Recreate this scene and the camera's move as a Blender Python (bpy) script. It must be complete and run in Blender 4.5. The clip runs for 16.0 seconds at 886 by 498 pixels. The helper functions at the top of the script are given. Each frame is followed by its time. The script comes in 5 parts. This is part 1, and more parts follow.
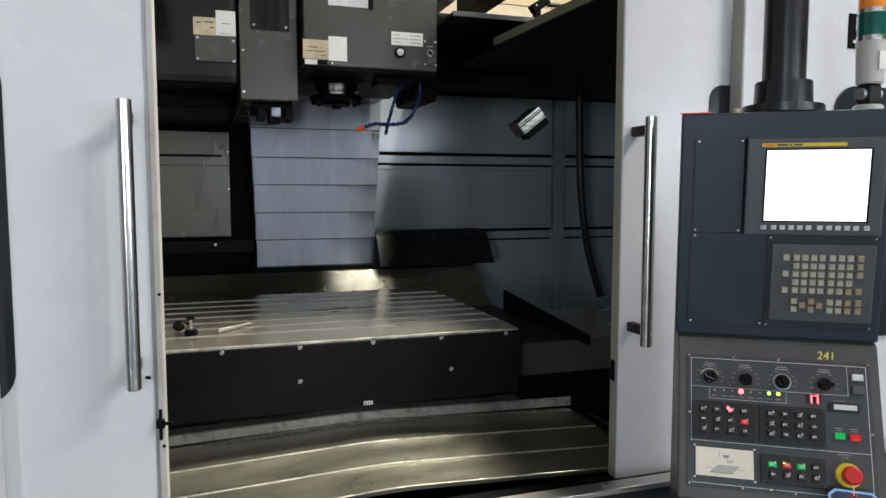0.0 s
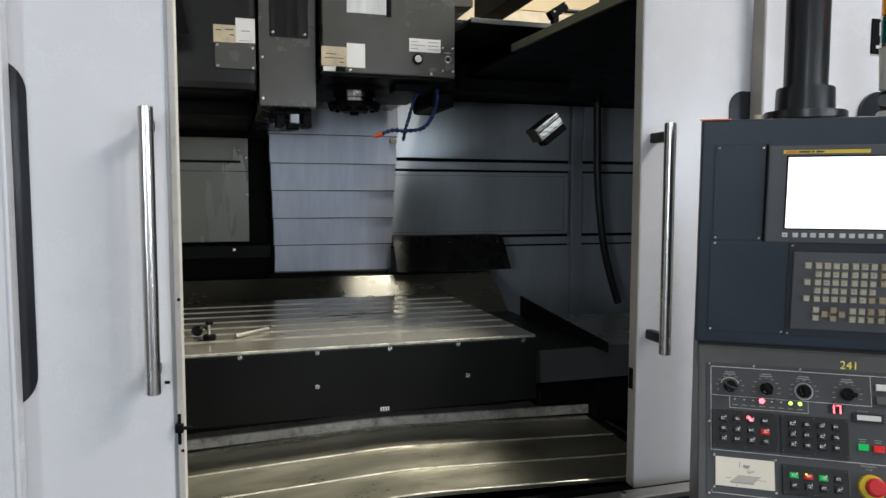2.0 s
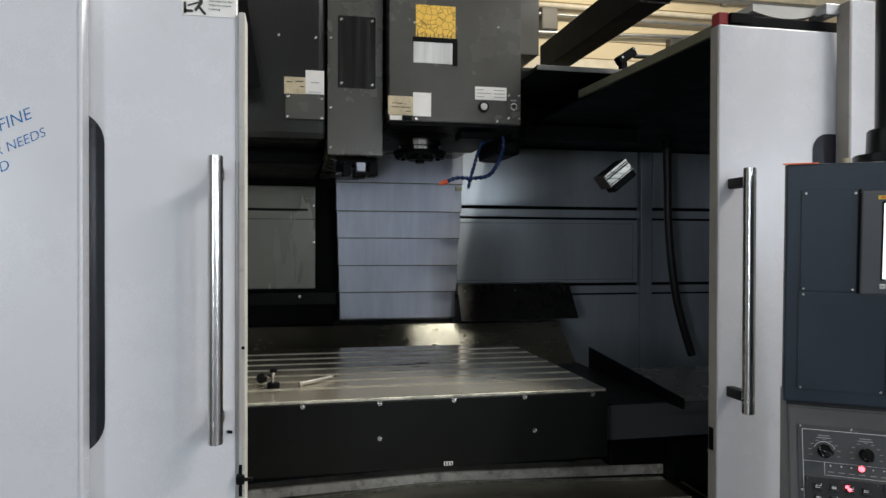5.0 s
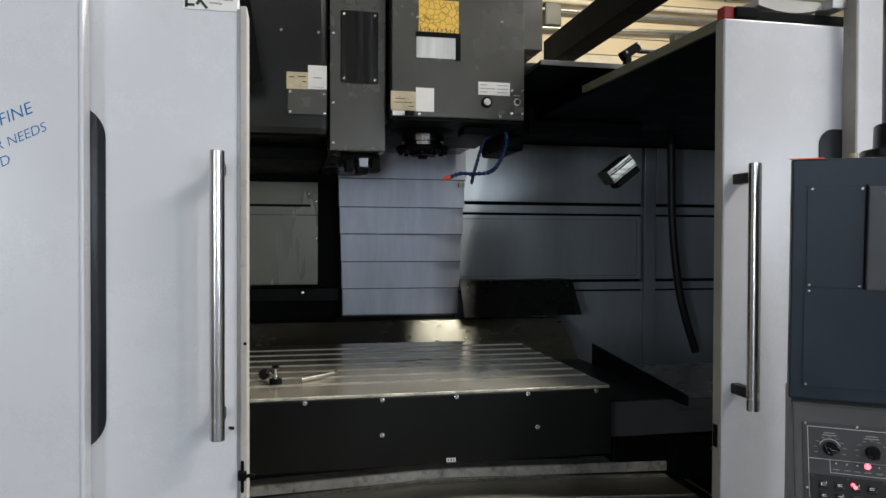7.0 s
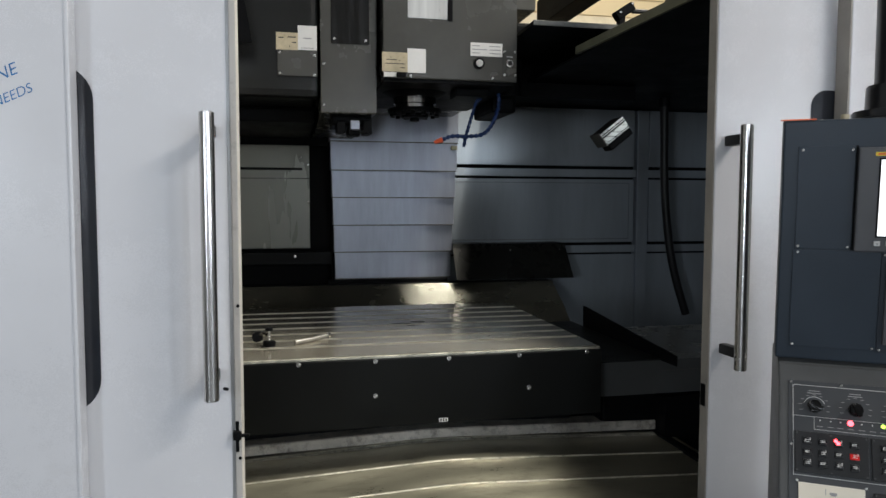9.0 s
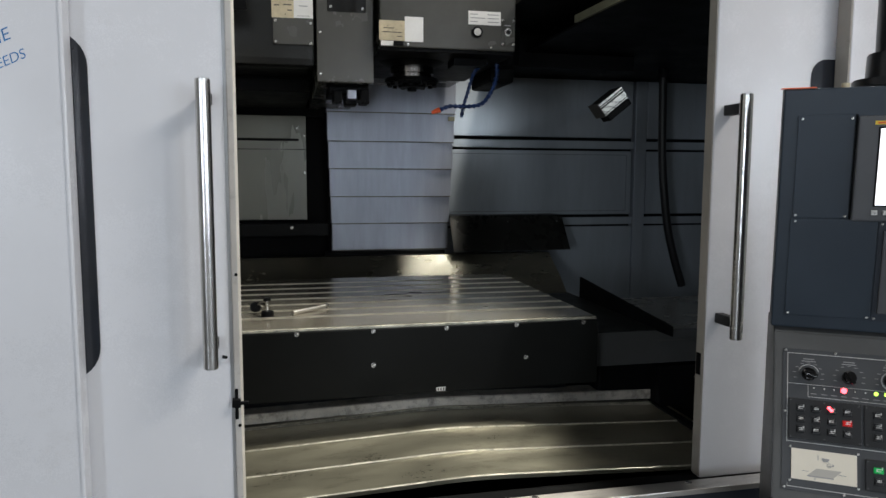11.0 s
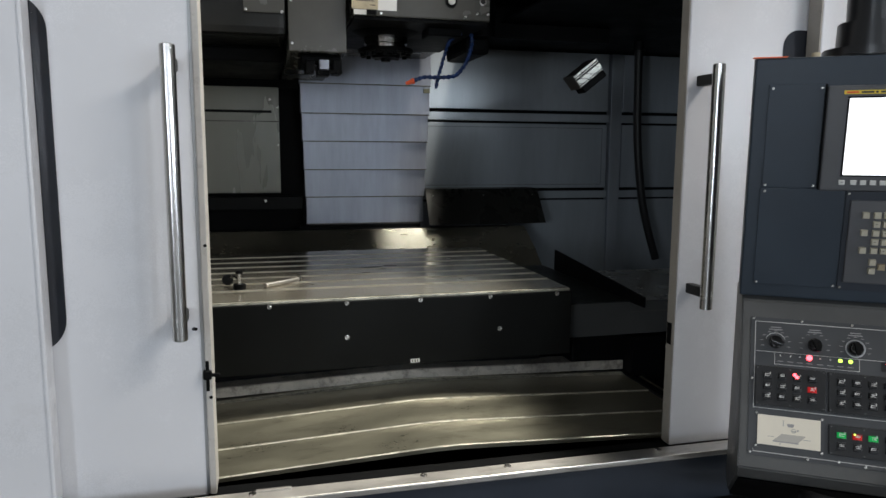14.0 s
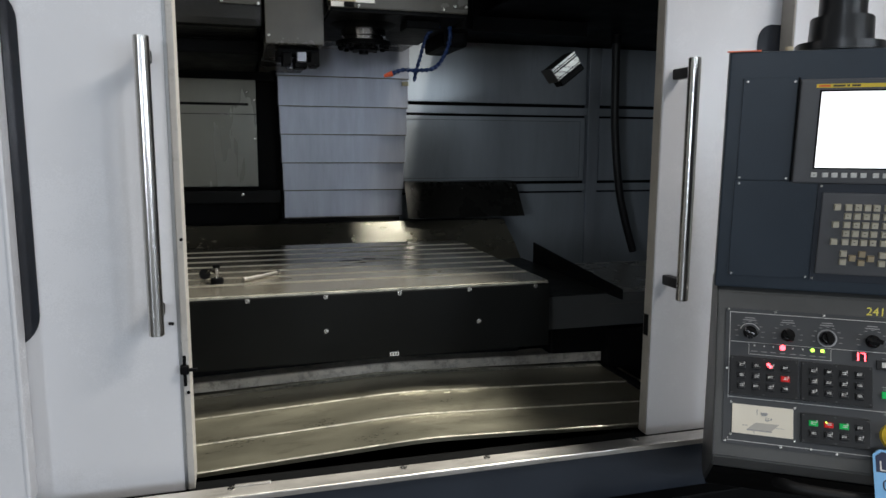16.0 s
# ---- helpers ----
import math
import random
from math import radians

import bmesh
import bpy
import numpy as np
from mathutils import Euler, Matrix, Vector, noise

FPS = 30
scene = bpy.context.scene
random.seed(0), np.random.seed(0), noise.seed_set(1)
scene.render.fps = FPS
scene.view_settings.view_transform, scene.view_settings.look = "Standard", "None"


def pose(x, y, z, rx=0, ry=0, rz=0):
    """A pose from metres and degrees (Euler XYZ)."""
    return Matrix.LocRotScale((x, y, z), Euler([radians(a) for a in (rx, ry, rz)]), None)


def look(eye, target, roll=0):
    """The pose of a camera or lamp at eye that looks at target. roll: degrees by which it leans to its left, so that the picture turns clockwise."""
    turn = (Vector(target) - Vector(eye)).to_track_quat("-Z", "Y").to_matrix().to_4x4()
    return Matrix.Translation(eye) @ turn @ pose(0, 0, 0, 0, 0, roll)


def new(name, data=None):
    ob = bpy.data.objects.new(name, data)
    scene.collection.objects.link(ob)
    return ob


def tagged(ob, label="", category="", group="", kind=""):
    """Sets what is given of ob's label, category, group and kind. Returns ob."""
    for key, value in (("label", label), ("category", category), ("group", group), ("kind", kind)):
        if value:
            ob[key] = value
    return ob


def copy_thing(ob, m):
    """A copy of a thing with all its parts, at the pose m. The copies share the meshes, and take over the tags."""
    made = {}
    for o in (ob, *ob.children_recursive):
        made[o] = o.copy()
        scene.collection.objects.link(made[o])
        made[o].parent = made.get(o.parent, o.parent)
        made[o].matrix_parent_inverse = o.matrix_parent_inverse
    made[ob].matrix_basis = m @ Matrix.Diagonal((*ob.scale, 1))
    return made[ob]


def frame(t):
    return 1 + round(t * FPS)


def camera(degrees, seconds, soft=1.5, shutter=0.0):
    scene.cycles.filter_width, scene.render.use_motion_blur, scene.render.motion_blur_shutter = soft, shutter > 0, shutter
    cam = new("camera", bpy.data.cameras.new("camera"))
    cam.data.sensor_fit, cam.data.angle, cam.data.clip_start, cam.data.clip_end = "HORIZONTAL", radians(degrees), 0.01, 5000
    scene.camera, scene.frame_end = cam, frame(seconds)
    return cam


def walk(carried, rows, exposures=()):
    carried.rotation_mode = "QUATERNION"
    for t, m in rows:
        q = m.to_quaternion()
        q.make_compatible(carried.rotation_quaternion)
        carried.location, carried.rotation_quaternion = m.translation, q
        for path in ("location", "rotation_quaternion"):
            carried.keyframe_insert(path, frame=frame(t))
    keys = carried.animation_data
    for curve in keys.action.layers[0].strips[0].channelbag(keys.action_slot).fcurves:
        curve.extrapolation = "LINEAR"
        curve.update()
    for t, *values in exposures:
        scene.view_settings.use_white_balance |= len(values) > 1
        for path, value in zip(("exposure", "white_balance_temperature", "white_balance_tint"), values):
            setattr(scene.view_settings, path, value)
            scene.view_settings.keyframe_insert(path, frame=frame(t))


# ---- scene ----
cam = camera(64.3, 16.0)
PATH = [
    (0, (0.187, -1.691, 1.593), (0.813, 0.201, 1.427), -0.0),
    (0.5, (0.185, -1.69, 1.594), (0.798, 0.206, 1.43), 0.0),
    (1, (0.184, -1.693, 1.594), (0.781, 0.209, 1.435), 0.0),
    (1.5, (0.182, -1.694, 1.594), (0.775, 0.21, 1.439), 0.0),
    (2, (0.184, -1.689, 1.596), (0.767, 0.219, 1.445), 0.1),
    (2.5, (0.186, -1.676, 1.594), (0.75, 0.238, 1.457), 0.1),
    (3, (0.194, -1.669, 1.591), (0.729, 0.253, 1.462), -0.0),
    (3.5, (0.191, -1.667, 1.596), (0.687, 0.268, 1.513), 0.1),
    (4, (0.187, -1.664, 1.6), (0.64, 0.283, 1.596), 0.0),
    (4.5, (0.189, -1.652, 1.599), (0.606, 0.304, 1.588), 0.1),
    (7, (0.193, -1.632, 1.596), (0.594, 0.327, 1.568), 0.2),
    (7.5, (0.195, -1.632, 1.595), (0.598, 0.327, 1.57), 0.2),
    (8, (0.198, -1.632, 1.594), (0.612, 0.325, 1.56), 0.2),
    (8.5, (0.198, -1.634, 1.592), (0.619, 0.32, 1.524), 0.2),
    (9, (0.195, -1.636, 1.591), (0.615, 0.315, 1.462), 0.1),
    (11.5, (0.191, -1.636, 1.578), (0.624, 0.305, 1.366), 0.2),
    (12, (0.192, -1.636, 1.576), (0.63, 0.302, 1.35), 0.2),
    (12.5, (0.197, -1.634, 1.573), (0.639, 0.302, 1.334), 0.2),
    (13, (0.2, -1.634, 1.57), (0.655, 0.297, 1.317), 0.3),
    (13.5, (0.204, -1.632, 1.57), (0.671, 0.295, 1.304), 0.2),
    (14, (0.206, -1.632, 1.567), (0.694, 0.289, 1.295), 0.3),
    (14.5, (0.209, -1.632, 1.566), (0.707, 0.285, 1.286), 0.2),
    (15, (0.215, -1.629, 1.566), (0.723, 0.284, 1.281), 0.3),
    (15.5, (0.21, -1.629, 1.566), (0.728, 0.282, 1.281), 0.3),
    (16, (0.208, -1.634, 1.566), (0.751, 0.269, 1.276), 0.3),
]
walk(cam, [(t, look(eye, target, roll)) for t, eye, target, roll in PATH],
     [(0, 0.16), (3, 0.14), (4.5, -0.04), (9, -0.03), (12.5, -0.06), (16, -0.08)])

# ---- light ----
world = bpy.data.worlds.new("shop_air")
scene.world = world
world.use_nodes = True
world.node_tree.nodes["Background"].inputs[0].default_value = (0.8, 0.88, 1.0, 1)
world.node_tree.nodes["Background"].inputs[1].default_value = 0.013


def area_lamp(name, eye, target, sx, sy, power, color, spread=180):
    la = bpy.data.lights.new(name, "AREA")
    la.shape, la.size, la.size_y, la.energy, la.color = "RECTANGLE", sx, sy, power, color
    la.spread = radians(spread)
    ob = new(name, la)
    ob.matrix_world = look(eye, target)
    return ob


COOL = (0.98, 0.95, 0.94)
WARM = (1.0, 0.96, 0.86)
area_lamp("high_bay_lamp_front", (-0.7, -1.4, 4.05), (-0.5, 0.0, 0.8), 2.4, 0.5, 11, COOL)
area_lamp("high_bay_lamp_left", (-3.2, -2.6, 5.6), (-3.0, -1.5, 0.0), 2.4, 0.5, 20, COOL)
area_lamp("high_bay_lamp_right", (4.2, -3.0, 5.6), (2.0, -0.5, 1.2), 2.4, 0.5, 205, (1.0, 0.94, 0.87))
area_lamp("high_bay_lamp_machine", (2.15, 1.3, 5.6), (0.6, 0.6, 1.0), 0.9, 0.4, 500, WARM)
# Unseen cool lights at the south wall, added to fill doors and rear wall.
for wx, wz, power in ((-4.4, 2.0, 125), (-0.9, 2.6, 13), (2.0, 2.1, 42), (4.5, 2.1, 76), (7.2, 2.0, 92)):
    area_lamp("south_fill_light", (wx, -7.8, wz), (0.8, 1.5, 1.5), 0.6, 1.5, power, (0.8, 0.89, 1.0))
# Unseen fill behind the right door, added to brighten the rear wall.
area_lamp("enclosure_fill", (1.8, 0.3, 2.06), (1.9, 2.44, 0.8), 0.5, 0.1, 0.8, (0.86, 0.94, 1.0), 95)
area_lamp("high_bay_lamp_far", (4.5, 5.2, 5.6), (4.8, 8.0, 3.6), 2.4, 0.6, 95, (1.0, 0.88, 0.66))


# ---- materials ----
def material(name, color, rough=0.5, metal=0.0, var=0.12, scale=4.0, bump=0.02, grain=180.0, stretch=(1, 1, 1),
             coat=0.0, dirt=None, dirt_amount=0.0, rough_var=0.12, emit=None, emit_strength=0.0, spec=0.5):
    mat = bpy.data.materials.new(name)
    mat.use_nodes = True
    nt = mat.node_tree
    b = nt.nodes["Principled BSDF"]
    N, L = nt.nodes.new, nt.links.new
    co = N("ShaderNodeTexCoord")
    mp = N("ShaderNodeMapping")
    mp.inputs["Scale"].default_value = stretch
    L(co.outputs["Object"], mp.inputs["Vector"])
    big = N("ShaderNodeTexNoise")
    big.inputs["Scale"].default_value, big.inputs["Detail"].default_value = scale, 6.0
    big.inputs["Roughness"].default_value = 0.65
    fine = N("ShaderNodeTexNoise")
    fine.inputs["Scale"].default_value, fine.inputs["Detail"].default_value = grain, 3.0
    for n in (big, fine):
        L(mp.outputs["Vector"], n.inputs["Vector"])
    ramp = N("ShaderNodeValToRGB")
    c0 = [max(0.0, c * (1 - var)) for c in color]
    c1 = [min(1.0, c * (1 + var)) for c in color]
    ramp.color_ramp.elements[0].color, ramp.color_ramp.elements[1].color = (*c0, 1), (*c1, 1)
    ramp.color_ramp.elements[0].position, ramp.color_ramp.elements[1].position = 0.3, 0.7
    L(big.outputs["Fac"], ramp.inputs["Fac"])
    out = ramp.outputs["Color"]
    if dirt:
        spots = N("ShaderNodeTexNoise")
        spots.inputs["Scale"].default_value, spots.inputs["Detail"].default_value = scale * 2.7, 9.0
        spots.inputs["Roughness"].default_value = 0.75
        L(mp.outputs["Vector"], spots.inputs["Vector"])
        sr = N("ShaderNodeValToRGB")
        sr.color_ramp.elements[0].position, sr.color_ramp.elements[1].position = 0.6 - 0.12 * dirt_amount, 0.72
        L(spots.outputs["Fac"], sr.inputs["Fac"])
        mix = N("ShaderNodeMix")
        mix.data_type = "RGBA"
        am = N("ShaderNodeMath")
        am.operation = "MULTIPLY"
        am.inputs[1].default_value = dirt_amount
        L(sr.outputs["Color"], am.inputs[0])
        L(am.outputs[0], mix.inputs[0])
        L(out, mix.inputs[6])
        mix.inputs[7].default_value = (*dirt, 1)
        out = mix.outputs[2]
    L(out, b.inputs["Base Color"])
    rr = N("ShaderNodeMapRange")
    rr.inputs["To Min"].default_value, rr.inputs["To Max"].default_value = max(0.03, rough - rough_var), min(1.0, rough + rough_var)
    mixf = N("ShaderNodeMath")
    mixf.operation = "ADD"
    half = N("ShaderNodeMath")
    half.operation = "MULTIPLY"
    half.inputs[1].default_value = 0.35
    L(fine.outputs["Fac"], half.inputs[0])
    L(big.outputs["Fac"], mixf.inputs[0])
    L(half.outputs[0], mixf.inputs[1])
    rr.inputs["From Min"].default_value, rr.inputs["From Max"].default_value = 0.4, 1.0
    L(mixf.outputs[0], rr.inputs["Value"])
    L(rr.outputs["Result"], b.inputs["Roughness"])
    b.inputs["Metallic"].default_value = metal
    b.inputs["Coat Weight"].default_value = coat
    b.inputs["Specular IOR Level"].default_value = spec
    if bump:
        bp = N("ShaderNodeBump")
        bp.inputs["Strength"].default_value, bp.inputs["Distance"].default_value = bump, 0.004
        L(fine.outputs["Fac"], bp.inputs["Height"])
        L(bp.outputs["Normal"], b.inputs["Normal"])
    if emit:
        b.inputs["Emission Color"].default_value = (*emit, 1)
        b.inputs["Emission Strength"].default_value = emit_strength
    return mat


DOOR = material("door_paint", (0.67, 0.68, 0.71), 0.28, var=0.03, scale=1.6, bump=0.015, grain=420, dirt=(0.45, 0.43, 0.4), dirt_amount=0.22, rough_var=0.09)
# Edge strip colour is toned down against the light from inside.
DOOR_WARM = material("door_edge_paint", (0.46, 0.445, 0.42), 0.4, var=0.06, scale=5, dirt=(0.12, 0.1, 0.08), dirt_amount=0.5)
HEAD = material("charcoal_paint", (0.07, 0.069, 0.061), 0.27, var=0.25, scale=1.6, bump=0.0, grain=9, spec=0.65, rough_var=0.08)
MAGAZINE = material("glossy_black_cover", (0.011, 0.0115, 0.011), 0.22, var=0.3, scale=1.6, bump=0.0, grain=9, spec=0.6, rough_var=0.06)
CHANGER_GLASS = material("smoked_brushed_window", (0.006, 0.006, 0.006), 0.2, var=0.3, scale=6, bump=0.0, grain=30, stretch=(8, 1, 0.3), spec=0.7, rough_var=0.12)
DARK_GALV = material("dull_lamp_aluminium", (0.12, 0.12, 0.115), 0.42, metal=0.9, var=0.2, scale=20)
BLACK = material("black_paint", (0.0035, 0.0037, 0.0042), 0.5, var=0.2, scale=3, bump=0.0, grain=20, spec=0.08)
APRON = material("oily_black_apron", (0.0065, 0.007, 0.0066), 0.42, var=0.3, scale=1.6, bump=0.0, grain=12, spec=0.12)
WALL = material("enclosure_blue_grey", (0.4, 0.44, 0.485), 0.25, metal=0.5, dirt=(0.2, 0.21, 0.23), dirt_amount=0.3, var=0.24, scale=1.1, bump=0.0, grain=5, stretch=(1.6, 1.6, 0.25), rough_var=0.04)
WALL_LEFT = material("enclosure_grey_left", (0.25, 0.255, 0.225), 0.28, metal=0.35, var=0.1, scale=1.0, bump=0.0, grain=5, stretch=(1.6, 1.6, 0.25), rough_var=0.04)
SLOPE = material("oily_slope_steel", (0.2, 0.19, 0.15), 0.27, metal=0.75, var=0.18, scale=2.2, bump=0.0, grain=8, stretch=(1, 2, 2), rough_var=0.05)
FLAP = material("dark_guard_steel", (0.05, 0.05, 0.046), 0.28, metal=0.6, var=0.2, scale=3, bump=0.0, grain=8, rough_var=0.06)
GREY_SHEET = material("grey_sheet", (0.065, 0.067, 0.068), 0.38, metal=0.2, var=0.15, scale=2.5, bump=0.0, grain=10)
COVER = material("column_cover_steel", (0.29, 0.305, 0.35), 0.36, metal=0.8, var=0.26, scale=0.9, bump=0.0, grain=60, stretch=(5, 3, 0.7), rough_var=0.04)
PALE_GLARE = material("pale_plate_glare", (0.62, 0.62, 0.6), 0.35, metal=0.5, var=0.15, scale=3, bump=0.0, grain=60, stretch=(9, 3, 0.6))
TABLE = material("ground_table_steel", (0.5, 0.46, 0.375), 0.22, metal=0.85, var=0.1, scale=3.0, bump=0.012, grain=90, stretch=(0.7, 5, 1), dirt=(0.3, 0.27, 0.21), dirt_amount=0.2, rough_var=0.06)
SLOT_EDGE = material("bright_slot_edge", (0.6, 0.57, 0.48), 0.42, metal=0.5, var=0.25, scale=14, dirt=(0.14, 0.12, 0.08), dirt_amount=0.5)
KNOB = material("glossy_black_knob", (0.004, 0.004, 0.0045), 0.16, var=0.1, scale=30, bump=0.0)
GROOVE = material("oily_groove", (0.1, 0.095, 0.08), 0.4, metal=0.8, var=0.3, scale=9)
WAY = material("oily_way_cover_steel", (0.34, 0.325, 0.25), 0.36, metal=0.85, var=0.2, scale=2.2, bump=0.03, grain=70, stretch=(1.2, 3, 1), dirt=(0.1, 0.09, 0.06), dirt_amount=0.55, rough_var=0.13)
LIP = material("worn_bright_lip", (0.62, 0.6, 0.5), 0.38, metal=0.75, var=0.3, scale=14, dirt=(0.08, 0.07, 0.045), dirt_amount=0.8)
SILL = material("worn_sill_steel", (0.55, 0.53, 0.5), 0.4, metal=0.85, var=0.2, scale=12, stretch=(0.3, 1, 1), dirt=(0.2, 0.18, 0.15), dirt_amount=0.6)
BAND = material("scuffed_grey_band", (0.48, 0.45, 0.4), 0.45, metal=0.35, var=0.25, scale=9, dirt=(0.05, 0.045, 0.04), dirt_amount=0.9)
CHROME = material("polished_steel", (0.66, 0.65, 0.63), 0.24, metal=1.0, var=0.1, scale=14, bump=0.0, grain=220, stretch=(1, 1, 0.6), dirt=(0.3, 0.29, 0.27), dirt_amount=0.5, rough_var=0.08)
SCREWM = material("zinc_screw", (0.7, 0.69, 0.66), 0.25, metal=1.0, scale=60)
POST = material("glossy_black_post", (0.011, 0.012, 0.014), 0.3, var=0.1, scale=2, bump=0.0, grain=5, rough_var=0.02)
DARK_STEEL = material("dark_polished_steel", (0.3, 0.29, 0.28), 0.16, metal=1.0, var=0.15, scale=20, bump=0.0)
RUBBER = material("black_rubber", (0.007, 0.007, 0.0075), 0.5, var=0.2, scale=12, bump=0.0, spec=0.35)
GLASS_DARK = material("dark_window", (0.018, 0.021, 0.028), 0.12, var=0.3, scale=2.5, bump=0.0, coat=0.3, dirt=(0.05, 0.045, 0.04), dirt_amount=0.3, rough_var=0.05)
NAVY = material("navy_panel_paint", (0.018, 0.029, 0.043), 0.42, var=0.12, scale=5, bump=0.05, grain=600)
NAVY_DARK = material("dark_panel_edge", (0.016, 0.022, 0.033), 0.45, var=0.15, scale=5, bump=0.04, grain=600)
CONSOLE = material("console_grey", (0.074, 0.075, 0.074), 0.42, var=0.12, scale=6, bump=0.05, grain=600, dirt=(0.12, 0.115, 0.1), dirt_amount=0.25)
PLATE = material("console_plate", (0.05, 0.053, 0.057), 0.4, var=0.08, scale=8, bump=0.02)
BEZEL = material("monitor_bezel", (0.078, 0.08, 0.086), 0.4, var=0.08, scale=8, bump=0.04, grain=700)
PAD = material("keypad_black", (0.015, 0.0155, 0.0165), 0.35, var=0.1, scale=9)
KEY = material("ivory_key", (0.46, 0.43, 0.34), 0.45, var=0.15, scale=40, dirt=(0.2, 0.18, 0.13), dirt_amount=0.4)
KEY_OCHRE = material("ochre_key", (0.34, 0.28, 0.18), 0.45, var=0.15, scale=40)
KEY_DARK = material("dark_key", (0.024, 0.025, 0.027), 0.3, var=0.1, scale=40)
PALE = material("pale_print", (0.62, 0.62, 0.6), 0.5, var=0.08, scale=40, bump=0)
GREYPRINT = material("dim_print", (0.3, 0.3, 0.3), 0.5, var=0.1, scale=40, bump=0)
DARKPRINT = material("dark_print", (0.03, 0.03, 0.03), 0.5, var=0.1, scale=40, bump=0)
PAPER = material("white_sticker", (0.8, 0.79, 0.76), 0.4, var=0.05, scale=14, bump=0.01)
CREAM = material("diagram_cream", (0.74, 0.69, 0.58), 0.45, var=0.04, scale=12, bump=0.01)
KRAFT = material("stained_sticker", (0.56, 0.48, 0.32), 0.5, var=0.18, scale=22, dirt=(0.16, 0.1, 0.05), dirt_amount=0.5)
YELLOW = material("yellow_sticker", (0.8, 0.5, 0.07), 0.4, var=0.1, scale=26, dirt=(0.3, 0.16, 0.02), dirt_amount=0.5)
YELLOW_STRIP = material("yellow_strip", (0.75, 0.55, 0.04), 0.4, var=0.05)
ORANGE = material("orange_sticker", (0.75, 0.13, 0.02), 0.45, var=0.08, scale=20)
ORANGE_TAPE = material("orange_tape", (0.85, 0.16, 0.06), 0.5, var=0.1, scale=20)
REDP = material("red_plastic", (0.55, 0.02, 0.025), 0.35, var=0.08, scale=20)
REDBLOCK = material("dark_red_block", (0.3, 0.025, 0.03), 0.45, var=0.12, scale=20)
GREENP = material("green_lens", (0.01, 0.35, 0.08), 0.25, emit=(0.02, 0.6, 0.14), emit_strength=0.25, var=0.1, scale=20)
REDLENS = material("red_lens", (0.5, 0.02, 0.02), 0.25, emit=(0.8, 0.03, 0.03), emit_strength=0.2, var=0.1, scale=20)
LED_RED = material("lit_red_led", (0.8, 0.05, 0.05), 0.3, emit=(1.0, 0.06, 0.08), emit_strength=8.0)
LED_GREEN = material("lit_green_led", (0.4, 0.8, 0.1), 0.3, emit=(0.55, 1.0, 0.1), emit_strength=2.6)
SCREEN = material("lit_screen", (0.8, 0.8, 0.8), 0.3, emit=(0.93, 0.97, 1.0), emit_strength=1.25, bump=0)
BLUE_HOSE = material("blue_coolant_hose", (0.008, 0.03, 0.11), 0.35, var=0.2, scale=30)
ORANGE_TIP = material("orange_nozzle", (0.75, 0.11, 0.03), 0.4, var=0.1, scale=30)
BLUEPEN = material("blue_marker", (0.01, 0.15, 0.4), 0.5, var=0.25, scale=50, bump=0)
YELLOWPEN = material("yellow_marker", (0.8, 0.7, 0.12), 0.5, var=0.15, scale=50, bump=0)
TAGBLUE = material("tag_blue", (0.2, 0.45, 0.75), 0.4, var=0.05, scale=20)
TAGNAVY = material("tag_navy", (0.02, 0.03, 0.07), 0.4, var=0.05, scale=20)
BEIGE = material("beige_shop_wall", (0.7, 0.6, 0.42), 0.7, var=0.06, scale=1.2, bump=0.05, grain=40)
INSUL = material("insulation_white", (0.72, 0.66, 0.54), 0.6, var=0.15, scale=5, bump=0.3, grain=14)
GALV = material("galvanised_steel", (0.45, 0.46, 0.47), 0.4, metal=0.8, var=0.15, scale=6)
OLIVE = material("oily_olive_edge", (0.16, 0.16, 0.11), 0.5, metal=0.3, var=0.2, scale=12, dirt=(0.07, 0.06, 0.03), dirt_amount=0.5)
CONCRETE = material("concrete_floor", (0.06, 0.06, 0.058), 0.5, var=0.2, scale=1.5, bump=0.05, grain=60, dirt=(0.03, 0.03, 0.03), dirt_amount=0.5)
SHOPWALL = material("grey_shop_wall", (0.42, 0.43, 0.44), 0.8, var=0.08, scale=0.8)
GREY_TOWER = material("light_grey_plastic", (0.5, 0.49, 0.45), 0.45, var=0.05, scale=14)
GREEN_TOWER = material("green_tower_lens", (0.0, 0.09, 0.07), 0.18, coat=0.5, var=0.08, scale=14)
AMBER_TOWER = material("amber_tower_lens", (0.8, 0.25, 0.02), 0.2, coat=0.5, var=0.08, scale=14)
LAMP_RIB = material("ribbed_lamp_aluminium", (0.55, 0.55, 0.52), 0.32, metal=0.6, var=0.25, scale=30, stretch=(0.4, 1, 3))

# Door paint with the side faces' shade in its colour, plus some grime.
SHADED_RETURN = material("shaded_grimy_return", (0.3, 0.28, 0.25), 0.5, var=0.12, scale=6, dirt=(0.1, 0.09, 0.07), dirt_amount=0.4)


